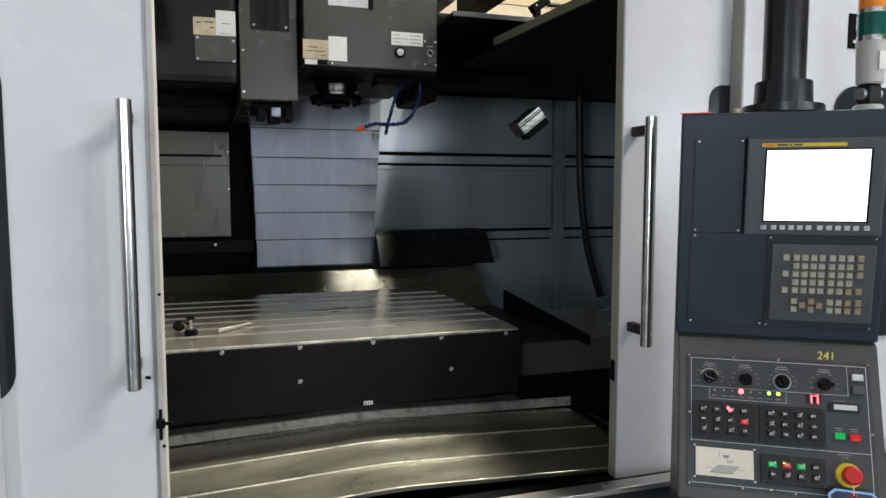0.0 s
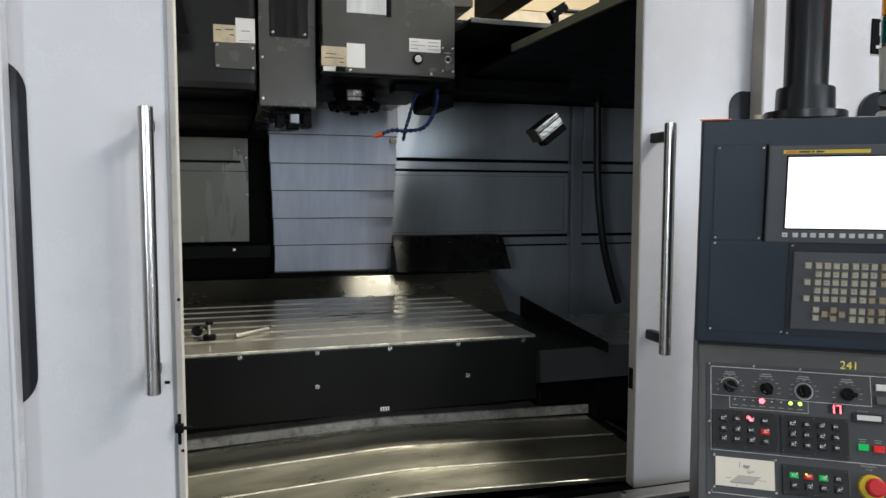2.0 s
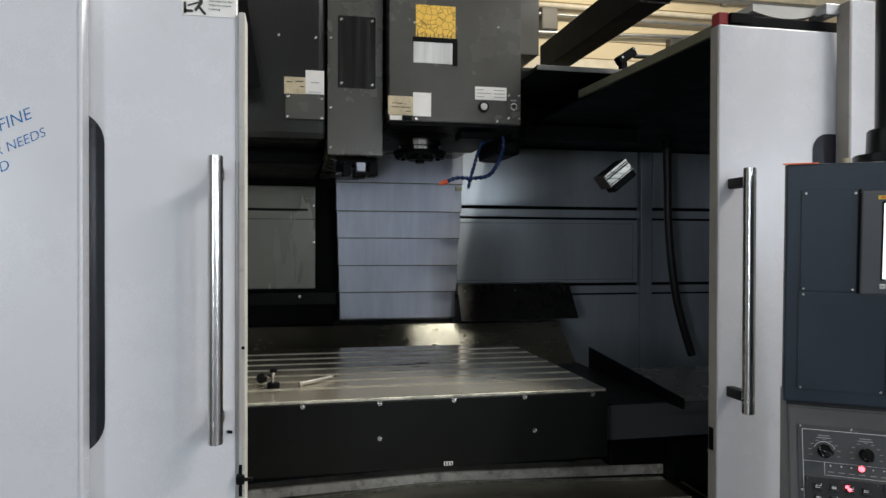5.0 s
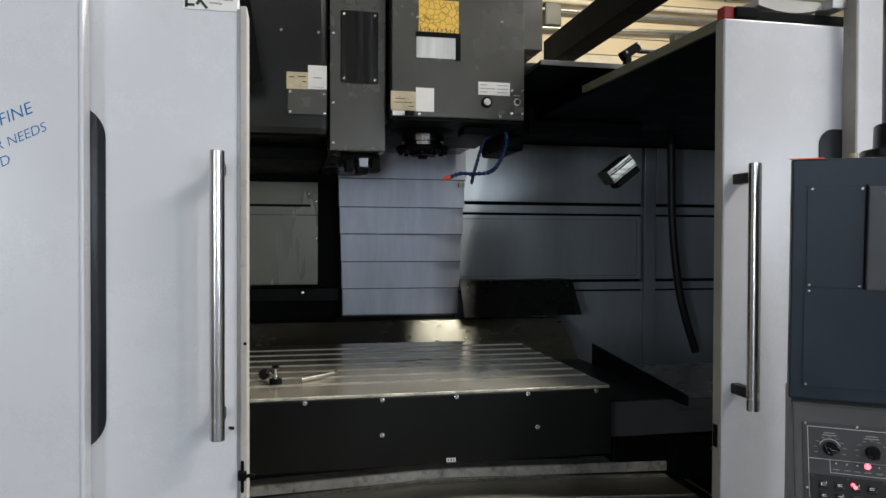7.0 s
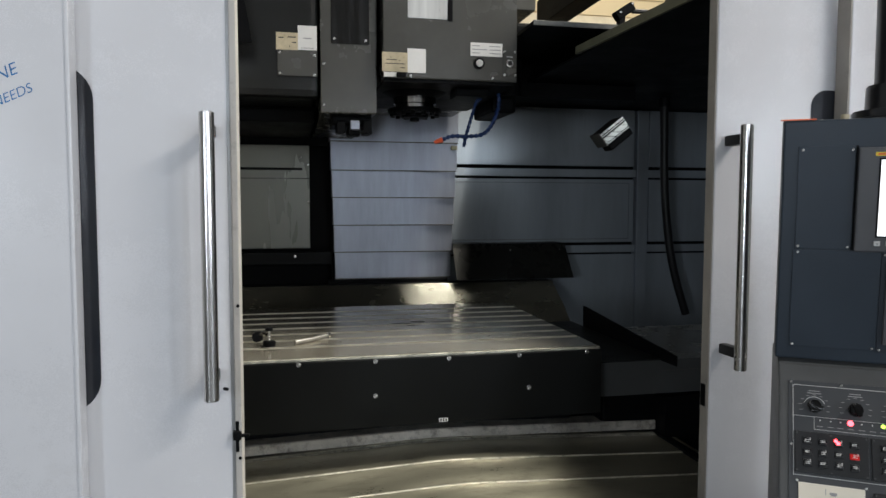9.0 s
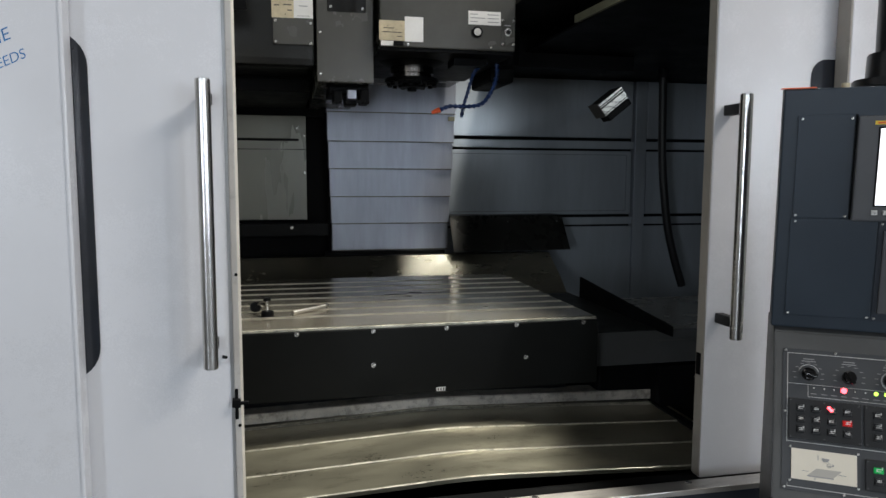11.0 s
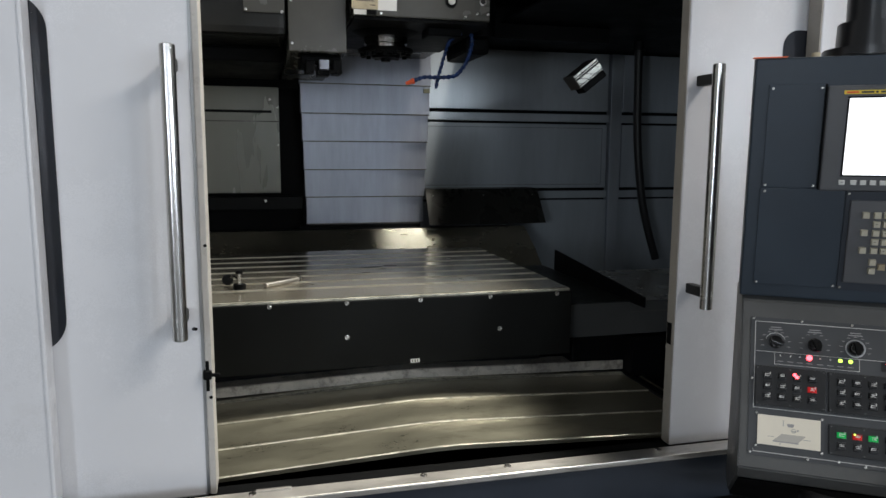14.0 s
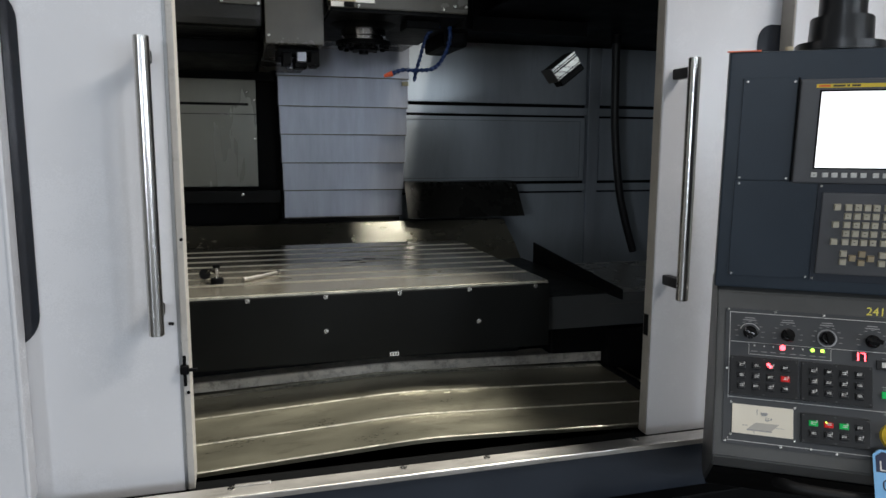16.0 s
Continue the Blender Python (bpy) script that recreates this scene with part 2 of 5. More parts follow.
def crackle(mat, size, dark):
    """Oil-dark cracks between dried cells, laid over a material's own colour."""
    nt = mat.node_tree
    b = nt.nodes["Principled BSDF"]
    src = b.inputs["Base Color"].links[0].from_socket
    co = nt.nodes.new("ShaderNodeTexCoord")
    vo = nt.nodes.new("ShaderNodeTexVoronoi")
    vo.feature = "DISTANCE_TO_EDGE"
    vo.inputs["Scale"].default_value = size
    ra = nt.nodes.new("ShaderNodeValToRGB")
    ra.color_ramp.elements[0].position, ra.color_ramp.elements[1].position = 0.02, 0.07
    mx = nt.nodes.new("ShaderNodeMix")
    mx.data_type = "RGBA"
    nt.links.new(co.outputs["Object"], vo.inputs["Vector"])
    nt.links.new(vo.outputs["Distance"], ra.inputs["Fac"])
    nt.links.new(ra.outputs["Color"], mx.inputs[0])
    mx.inputs[6].default_value = (*dark, 1)
    nt.links.new(src, mx.inputs[7])
    nt.links.new(mx.outputs[2], b.inputs["Base Color"])


crackle(YELLOW, 42.0, (0.34, 0.2, 0.03))

# ---- mesh helpers ----
def part(name, bm, mat, parent=None, label="", smooth=False):
    me = bpy.data.meshes.new(name)
    bm.to_mesh(me)
    bm.free()
    me.materials.append(mat)
    if smooth:
        for p in me.polygons:
            p.use_smooth = True
        me.set_sharp_from_angle(angle=radians(50))
    ob = new(name, me)
    ob.parent = parent
    if label:
        tagged(ob, label)
    return ob


def thing(name, x, y, z, label, category, group="", m=None):
    ob = new(name)
    ob.matrix_world = m if m is not None else Matrix.Translation((x, y, z))
    bpy.context.view_layer.update()
    return tagged(ob, label, category, group)


def add_box(bm, x0, x1, y0, y1, z0, z1, bev=0.0, m=None):
    mm = Matrix.Translation(((x0 + x1) / 2, (y0 + y1) / 2, (z0 + z1) / 2)) @ Matrix.Diagonal((x1 - x0, y1 - y0, z1 - z0, 1))
    vs = bmesh.ops.create_cube(bm, size=1, matrix=(m @ mm) if m else mm)["verts"]
    if bev:
        es = list({e for v in vs for e in v.link_edges})
        bmesh.ops.bevel(bm, geom=es, offset=bev, segments=2, affect="EDGES", profile=0.6)


def box(name, x0, x1, y0, y1, z0, z1, mat, parent=None, bev=0.002, label="", off=(0, 0, 0)):
    """A bevelled box in its parent's axes; off: the parent's base, for numbers given in the place's axes."""
    bm = bmesh.new()
    add_box(bm, x0 - off[0], x1 - off[0], y0 - off[1], y1 - off[1], z0 - off[2], z1 - off[2], bev)
    return part(name, bm, mat, parent, label)


def add_cyl(bm, c, axis, r, h, r2=None, seg=24):
    """A cylinder or cone frustum from the point c along axis for h."""
    a = Vector(axis).normalized()
    q = a.to_track_quat("Z", "Y").to_matrix().to_4x4()
    bmesh.ops.create_cone(bm, cap_ends=True, segments=seg, radius1=r, radius2=r if r2 is None else r2, depth=h,
                          matrix=Matrix.Translation(Vector(c) + a * h / 2) @ q)


def cyl(name, c, axis, r, h, mat, parent=None, r2=None, seg=24, bev=0.0, label="", off=(0, 0, 0)):
    bm = bmesh.new()
    add_cyl(bm, Vector(c) - Vector(off), axis, r, h, r2, seg)
    if bev:
        es = [e for e in bm.edges if e.calc_face_angle(0) > 1.0]
        bmesh.ops.bevel(bm, geom=es, offset=bev, segments=2, affect="EDGES")
    ob = part(name, bm, mat, parent, label)
    for p in ob.data.polygons:
        p.use_smooth = True
    ob.data.set_sharp_from_angle(angle=radians(40))
    return ob


def tube_mesh(bm, pts, r, seg=10):
    """A round tube along the points."""
    pts = [Vector(p) for p in pts]
    rings = []
    for i, p in enumerate(pts):
        d = (pts[min(i + 1, len(pts) - 1)] - pts[max(i - 1, 0)]).normalized()
        side = d.cross(Vector((0.13, 0.97, 0.2))).normalized()
        up = d.cross(side)
        rings.append([bm.verts.new(p + r * (math.cos(a) * side + math.sin(a) * up)) for a in [2 * math.pi * k / seg for k in range(seg)]])
    for a, b in zip(rings, rings[1:]):
        for k in range(seg):
            bm.faces.new((a[k], a[(k + 1) % seg], b[(k + 1) % seg], b[k]))
    bm.faces.new(rings[0][::-1])
    bm.faces.new(rings[-1])


def smooth_path(pts, n=8):
    """Points on a smooth curve through the given ones."""
    pts = [Vector(p) for p in pts]
    out = []
    for i in range(len(pts) - 1):
        p0, p1, p2, p3 = pts[max(i - 1, 0)], pts[i], pts[i + 1], pts[min(i + 2, len(pts) - 1)]
        for k in range(n):
            t = k / n
            out.append(0.5 * (2 * p1 + (p2 - p0) * t + (2 * p0 - 5 * p1 + 4 * p2 - p3) * t * t + (3 * p1 - p0 - 3 * p2 + p3) * t ** 3))
    return out + [pts[-1]]


def prism(bm, outline, d0, d1, m):
    """A flat outline in x and y, given depth d0 to d1 along z, moved by m."""
    low = [bm.verts.new(m @ Vector((x, y, d0))) for x, y in outline]
    top = [bm.verts.new(m @ Vector((x, y, d1))) for x, y in outline]
    n = len(outline)
    bm.faces.new(low[::-1])
    bm.faces.new(top)
    for k in range(n):
        bm.faces.new((low[k], low[(k + 1) % n], top[(k + 1) % n], top[k]))
    bmesh.ops.recalc_face_normals(bm, faces=bm.faces)


def rounded(x0, x1, y0, y1, r, seg=8, corners="abcd"):
    """A rectangle's outline with rounded corners (a lower left, b lower right, c upper right, d upper left)."""
    out = []
    for key, cx, cy, a0 in (("a", x0 + r, y0 + r, 180), ("b", x1 - r, y0 + r, 270), ("c", x1 - r, y1 - r, 0), ("d", x0 + r, y1 - r, 90)):
        if key in corners:
            out += [(cx + r * math.cos(radians(a0 + 90 * k / seg)), cy + r * math.sin(radians(a0 + 90 * k / seg))) for k in range(seg + 1)]
        else:
            out.append({"a": (x0, y0), "b": (x1, y0), "c": (x1, y1), "d": (x0, y1)}[key])
    return out


FRONT = Matrix(((1, 0, 0, 0), (0, 0, -1, 0), (0, 1, 0, 0), (0, 0, 0, 1)))  # x stays, y up, z towards the viewer


def on_front(x, y, z):
    return Matrix.Translation((x, y, z)) @ FRONT


def slab(name, outline, d0, d1, m, mat, parent=None, label=""):
    bm = bmesh.new()
    prism(bm, outline, d0, d1, m)
    return part(name, bm, mat, parent, label)


def lettering(name, words, size, m, mat, parent, shear=0.0, label="", thin=0.0):
    cu = bpy.data.curves.new(name, "FONT")
    cu.body, cu.size, cu.extrude, cu.shear, cu.offset = words, size, 0.0003, shear, thin
    tmp = new("tmp", cu)
    bpy.context.view_layer.update()
    me = bpy.data.meshes.new_from_object(tmp.evaluated_get(bpy.context.evaluated_depsgraph_get()))
    bpy.data.objects.remove(tmp)
    me.transform(m)
    me.materials.clear()
    me.materials.append(mat)
    ob = new(name, me)
    ob.parent = parent
    return tagged(ob, label) if label else ob


def screw_mesh(r=0.008):
    bm = bmesh.new()
    add_cyl(bm, (0, 0, 0), (0, -1, 0), r, 0.0025, seg=14)
    add_cyl(bm, (0, -0.0025, 0), (0, -1, 0), r * 0.72, r * 0.7, r2=r * 0.6, seg=12)
    add_cyl(bm, (0, -0.0025 - r * 0.7, 0), (0, -1, 0), r * 0.36, 0.0006, seg=6)
    me = bpy.data.meshes.new("screw")
    bm.to_mesh(me)
    bm.free()
    me.materials.append(SCREWM)
    return me


SCREW = screw_mesh()
SCREW_SMALL = screw_mesh(0.0055)
SCREW_PANEL = screw_mesh(0.0027)


def screws(parent, places, mesh=SCREW, off=(0, 0, 0), turn=None):
    for p in places:
        ob = new("screw", mesh)
        ob.parent = parent
        ob.matrix_local = Matrix.Translation(Vector(p) - Vector(off)) @ (turn or Matrix())


# ---- building ----
tagged(box("floor", -9, 9, -8, 10, -0.1, 0, CONCRETE, bev=0), "stained grey concrete workshop floor", "floor", kind="structure")
tagged(box("ceiling", -9, 9, -8, 10, 7.0, 7.1, SHOPWALL, bev=0), "plain grey workshop ceiling", "ceiling", kind="structure")
for nm, a in (("wall_west", (-9.1, -9, -8, 10)), ("wall_east", (9, 9.1, -8, 10)), ("wall_south", (-9, 9, -8.1, -8))):
    tagged(box(nm, *a, 0, 7, SHOPWALL, bev=0), "plain grey painted workshop wall", "wall", kind="structure")
wall_n = tagged(box("wall_north", -9, 9, 8.05, 8.2, 0, 7, BEIGE, bev=0), "beige workshop wall of wide boards behind the machine", "wall", kind="structure")
for i in range(14):
    z = 3.0 + 0.26 * i
    box("board", -1.0, 8.9, 8.02, 8.05, z, z + 0.245, BEIGE if i % 5 != 4 else INSUL, wall_n, 0.004)
for i, (z0, z1, dx) in enumerate(((4.86, 4.92, 0.0), (4.99, 5.05, 0.0), (4.64, 4.72, 0.03), (5.25, 5.33, 0.0))):
    p = thing("conduit_pipe", 5, 7.9, z0, "grey steel conduit pipe run along the beige wall", "pipe", "wall conduits")
    bm = bmesh.new()
    tube_mesh(bm, [(-4, 0.02, -0.12 * (i == 2)), (0, 0.02, 0), (3.6, 0.02, 0.12 * (i == 2))], 0.03 + 0.008 * (i % 2), 12)
    part("pipe", bm, GALV if i != 1 else INSUL, p)
    for k in range(3):
        box("clamp", -2.5 + 2 * k, -2.44 + 2 * k, 0, 0.12, -0.05, 0.05, GALV, p, 0.003)
jb = thing("junction_box", 3.72, 7.95, 4.65, "grey steel electrical box fixed on the beige wall", "box")
box("body", -0.12, 0.12, -0.08, 0.07, -0.02, 0.3, CONSOLE, jb, 0.006)
box("cover", -0.11, 0.11, -0.09, -0.08, -0.01, 0.29, CONSOLE, jb, 0.004)
jb = copy_thing(jb, Matrix.Translation((5.72, 7.95, 4.32)))

# ---- enclosure ----
base = thing("machine_plinth", 0.7, 0.0, 0.0, "black painted machine base under the bright door sill", "machine base")
OFF = (0.7, 0, 0)
box("front_panel", -2.6, 3.4, -0.04, 0.0, 0.06, 0.757, NAVY_DARK, base, 0.006, off=OFF)
box("body", -2.6, 3.4, 0.1, 2.6, 0.06, 0.6, BLACK, base, 0.0, off=OFF)
for x in (-2.2, 0.2, 3.0):
    cyl("levelling_foot", (x, 0.15, 0.0), (0, 0, 1), 0.06, 0.07, SCREWM, base, off=OFF)
sill = box("door_sill", -2.6, 3.4, -0.055, 0.0, 0.757, 0.772, SILL, base, 0.003, "bright worn steel door sill", off=OFF)
box("sill_rail", -2.6, 3.4, 0.0, 0.125, 0.6, 0.733, BLACK, base, 0.002, off=OFF)
for x in (0.16, 0.57, 0.79, 1.22):
    cyl("sill_screw", (x, -0.017, 0.772), (0, 0, 1), 0.009, 0.003, SCREWM, base, seg=12, off=OFF)
box("apron_step", 1.05, 3.4, -0.09, -0.04, 0.06, 0.63, BLACK, base, 0.005, off=OFF)


def panel_wall(name, x0, x1, y0, y1, z0, z1, mat, label):
    return tagged(box(name, x0, x1, y0, y1, z0, z1, mat, bev=0.003), label, "wall", kind="structure")


wf = panel_wall("fixed_panel_left", -2.6, -0.266, 0.025, 0.06, 0.735, 2.45, DOOR, "light grey painted fixed front panel with blue marker writing")
box("edge", -0.273, -0.264, 0.022, 0.075, 0.775, 2.45, DOOR, wf, 0.003)
for words, x, z, s in (("FINE", -0.428, 1.832, 0.036), ("ER NEEDS", -0.448, 1.772, 0.0285), ("ED", -0.44, 1.738, 0.03)):
    m = on_front(x, 0.0245, z) @ pose(0, 0, 0, 0, 0, 26)
    lettering("marker_writing", words, s, m, BLUEPEN, wf, 0.25, "blue handwritten capitals", thin=-0.0003)
wr = panel_wall("fixed_panel_right", 1.682, 3.4, 0.025, 0.06, 0.735, 2.268, DOOR, "light grey painted fixed front panel with a dark window")
box("edge", 1.676, 1.682, 0.026, 0.074, 0.775, 2.266, SHADED_RETURN, wr, 0.002)
slab("window", rounded(2.03, 2.75, 1.12, 1.915, 0.07), 0.001, 0.012, on_front(0, 0.025, 0), GLASS_DARK, wr, "dark rounded window")
box("brand_plate", 2.07, 2.3, 0.02, 0.025, 2.03, 2.135, BLACK, wr, 0.001, "dark plate with pale shapes")
box("plate_mark", 2.095, 2.135, 0.018, 0.02, 2.085, 2.125, PALE, wr, 0.001)
box("plate_mark", 2.085, 2.2, 0.018, 0.02, 2.045, 2.055, PALE, wr, 0.001)

box_back = panel_wall("wall_rear", -1.6, 3.1, 2.49, 2.55, 0.6, 2.32, BLACK, "dark rear sheet of the machine enclosure")
for x0, x1, z0, z1 in ((1.0, 2.294, 1.822, 2.17), (1.0, 2.307, 1.755, 1.803), (1.0, 2.294, 1.352, 1.742), (1.0, 2.307, 1.288, 1.334), (1.0, 2.307, 0.7, 1.277),
                       (2.31, 2.385, 0.7, 2.17), (2.397, 3.1, 1.822, 2.17), (2.389, 3.1, 1.755, 1.803), (2.397, 3.1, 1.352, 1.742), (2.389, 3.1, 1.288, 1.334), (2.389, 3.1, 0.7, 1.277)):
    box("wall_panel", x0, x1, 2.443 if x0 != 2.31 else 2.43, 2.49, z0, z1, WALL, box_back, 0.003)
for x0, x1, z0, z1 in ((1.0, 2.262, 1.717, 1.72), (2.259, 2.262, 1.372, 1.717), (1.0, 2.262, 1.372, 1.375)):
    box("panel_crease", x0, x1, 2.4415, 2.443, z0, z1, GREY_SHEET, box_back, 0)
wl = panel_wall("wall_rear_left", -1.6, 0.296, 2.3, 2.34, 1.344, 1.905, WALL_LEFT, "grey rear splash panel with a dark slot")
box("slot", -0.9, 0.257, 2.292, 2.3, 1.77, 1.783, BLACK, wl, 0.001)
box("seam", -0.9, 0.296, 2.297, 2.3, 1.722, 1.728, HEAD, wl, 0.0)
screws(wl, ((0.25, 2.3, 1.84), (0.288, 2.3, 1.8), (0.288, 2.3, 1.6)), SCREW_SMALL)
rail = panel_wall("wall_rear_rail", -1.6, 0.41, 2.285, 2.34, 1.255, 1.325, APRON, "dark rail under the rear splash panel")
screws(rail, ((0.213, 2.285, 1.302),), SCREW)
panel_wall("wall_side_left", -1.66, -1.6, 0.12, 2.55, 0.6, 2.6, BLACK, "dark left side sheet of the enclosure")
panel_wall("wall_side_right", 3.1, 3.16, 0.12, 2.55, 0.6, 2.6, WALL, "blue grey right side sheet of the enclosure")
# Black sheet that fills the dark space above the splash panel.
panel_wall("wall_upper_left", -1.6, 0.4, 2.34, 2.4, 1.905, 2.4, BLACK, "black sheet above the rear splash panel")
roof = panel_wall("enclosure_roof_right", 1.328, 3.12, 0.12, 2.488, 2.18, 2.19, BLACK, "dark roof sheet over the table's end")
bm = bmesh.new()
prism(bm, [(1.292, 1.0), (1.304, 1.0), (1.338, 0.119), (1.326, 0.119)], 2.176, 2.205, Matrix())
part("edge_lip", bm, OLIVE, roof, "oily olive edge")
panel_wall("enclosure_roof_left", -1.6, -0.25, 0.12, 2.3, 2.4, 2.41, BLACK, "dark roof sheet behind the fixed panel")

# roof plate, beam and switch above
shelf = thing("roof_shelf", 1.35, 1.2, 2.267, "dark shelf plate with a dull steel edge above the roof", "shelf")
OFF = (1.35, 1.2, 2.267)
box("plate", 1.1, 1.9, 0.955, 1.7, 2.267, 2.283, BLACK, shelf, 0.002, off=OFF)
box("edge", 1.1, 1.9, 0.948, 0.955, 2.266, 2.286, DARK_GALV, shelf, 0.002, "dull steel edge", off=OFF)
box("support", 1.5, 1.56, 1.2, 1.5, 2.19, 2.267, BLACK, shelf, 0.002, off=OFF)
# Added black sheet that keeps the gap under the shelf dark.
box("gap_blocker", 1.1, 1.9, 1.68, 1.7, 2.11, 2.267, BLACK, shelf, 0.002, off=OFF)
beam = thing("overhead_duct", 1.5, 1.0, 2.5, "black square duct running above the machine roof", "duct")
OFF = (1.5, 1.0, 2.5)
box("duct", 1.45, 1.562, -0.4, 1.9, 2.5, 2.635, BLACK, beam, 0.004, off=OFF)
box("hanger", 1.2, 1.54, 1.5, 1.69, 2.2835, 2.42, BLACK, beam, 0.02, off=OFF)
box("seam", 1.446, 1.5645, 0.78, 0.786, 2.497, 2.6375, HEAD, beam, 0.0, off=OFF)
cyl("bolt", (1.445, 0.9, 2.55), (-1, 0, 0), 0.008, 0.006, SCREWM, beam, seg=10, off=OFF)
sw = thing("door_switch", 1.5, 1.0, 2.29, "black limit switch with a lever above the roof edge", "switch")
bm = bmesh.new()
add_box(bm, -0.05, 0.035, -0.02, 0.02, -0.018, 0.018, 0.006, pose(0.0, 0, 0.065, 0, -33, 0))
part("body", bm, BLACK, sw)
box("bracket", -0.03, -0.005, -0.015, 0.015, -0.002, 0.06, BLACK, sw, 0.002)
bm = bmesh.new()
tube_mesh(bm, [(0.03, 0, 0.065), (0.09, 0, 0.066), (0.16, 0, 0.065)], 0.009, 8)
part("lever", bm, RUBBER, sw)
for x, z in ((-0.03, 0.052), (0.02, 0.088)):
    cyl("switch_screw", (x, -0.022, z), (0, -1, 0), 0.005, 0.003, SCREWM, sw, seg=10)
stop = thing("door_stop", 1.34, 0.1, 2.2, "dark red block and black slide on the door top", "door stop")
box("red_block", 1.316, 1.346, 0.085, 0.12, 2.195, 2.228, REDBLOCK, stop, 0.003, off=(1.34, 0.1, 2.2))
box("slide", 1.346, 1.415, 0.075, 0.12, 2.197, 2.226, BLACK, stop, 0.003, off=(1.34, 0.1, 2.2))
track = thing("door_track", 2.0, 0.15, 2.2, "black door track with a grey cover strip", "track")
box("rail", 1.415, 3.0, 0.10, 0.16, 2.2, 2.228, BLACK, track, 0.003, off=(2.0, 0.15, 2.2))
arc = [(1.43 + 0.2 * k / 12, 2.243 - 0.016 * math.sin(math.pi * k / 12)) for k in range(13)]
slab("cover_strip", arc + [(1.63, 2.262), (1.43, 2.262)], -0.09, 0.0, on_front(-2.0, 0.1 - 0.15, -2.2), GREY_TOWER, track, "pale grey bowed cover plate")
box("corner_bracket", 1.63, 1.676, 0.06, 0.13, 2.236, 2.266, GALV, track, 0.003, off=(2.0, 0.15, 2.2))


# ---- doors ----
def handle(parent, off, x):
    """A long round bar on two stand-offs, at x from the door thing's base."""
    cyl("handle_bar", (x, 0, 1.146), (0, 0, 1), 0.0165, 0.645, CHROME, parent, seg=32, bev=0.002, label="worn polished steel bar", off=off)
    for z in (1.19, 1.755):
        box("stand_off", x - 0.012, x + 0.012, 0.008, 0.0805, z - 0.014, z + 0.014, RUBBER, parent, 0.004, "black block stand-off", off=off)


dl = thing("sliding_door", 0.0, 0.0, 0.775, "light grey sliding machine door pushed open, with steel bar handle and dark window", "door", "machine doors")
OFF = (0, 0, 0.775)
box("door_panel", -1.25, 0.055, 0.08, 0.118, 0.735, 2.2, DOOR, dl, 0.004, off=OFF)
slab("window", rounded(-1.0, -0.233, 1.115, 1.896, 0.075, corners="abcd"), 0.0, 0.004, on_front(0, 0.081, -0.775), GLASS_DARK, dl, "dark rounded window")
box("edge_strip", 0.059, 0.0745, 0.072, 0.16, 0.74, 2.136, DOOR_WARM, dl, 0.003, "grimy edge strip coloured darker than the door", off=OFF)
box("edge_gasket", 0.0515, 0.059, 0.078, 0.15, 0.74, 2.13, GALV, dl, 0.001, off=OFF)
handle(dl, OFF, 0.0155)
bm = bmesh.new()
add_box(bm, 0.054, 0.074, 0.062, 0.082, 1.03, 1.052, 0.004)
add_box(bm, 0.066, 0.092, 0.066, 0.074, 1.036, 1.044, 0.002)
add_box(bm, 0.06, 0.068, 0.07, 0.08, 1.0, 1.075, 0.002)
bmesh.ops.translate(bm, verts=bm.verts, vec=(0, 0, -0.775))
part("latch", bm, BLACK, dl, "small black latch pin")
cyl("door_knob_stub", (0.036, 0.08, 1.152), (0.4, -1, 0.2), 0.004, 0.02, BLACK, dl, seg=10, off=OFF)
for z in (0.985, 1.35):
    cyl("edge_screw", (0.07, 0.072, z), (0, -1, 0), 0.004, 0.002, BLACK, dl, seg=10, off=OFF)
st = box("warning_label", -0.068, 0.053, 0.0785, 0.08, 2.123, 2.215, PAPER, dl, 0.0004, "white warning label with an orange heading", off=OFF)
box("label_heading", -0.011, 0.051, 0.0775, 0.0785, 2.172, 2.195, ORANGE, dl, 0.0003, off=OFF)
lettering("label_words", "Warning", 0.015, on_front(-0.001, 0.077, 2.1785 - 0.775), DARKPRINT, dl)
for k, words in enumerate(("Don't open the door", "When the machine", "is running")):
    lettering("label_words", words, 0.0066, on_front(-0.008, 0.078, 2.157 - 0.0095 * k - 0.775), DARKPRINT, dl)
bm = bmesh.new()
for x, z, w, h, a in ((-0.06, 2.14, 0.006, 0.026, 0), (-0.052, 2.133, 0.02, 0.006, 0), (-0.04, 2.15, 0.03, 0.004, 20), (-0.03, 2.145, 0.026, 0.007, 55), (-0.022, 2.135, 0.022, 0.006, -50), (-0.035, 2.163, 0.032, 0.004, -25)):
    add_box(bm, -w / 2, w / 2, -0.0004, 0.0004, -h / 2, h / 2, 0, pose(x, 0.078, z - 0.775, 0, -a, 0))
part("label_shapes", bm, DARKPRINT, dl, "plain black bars")

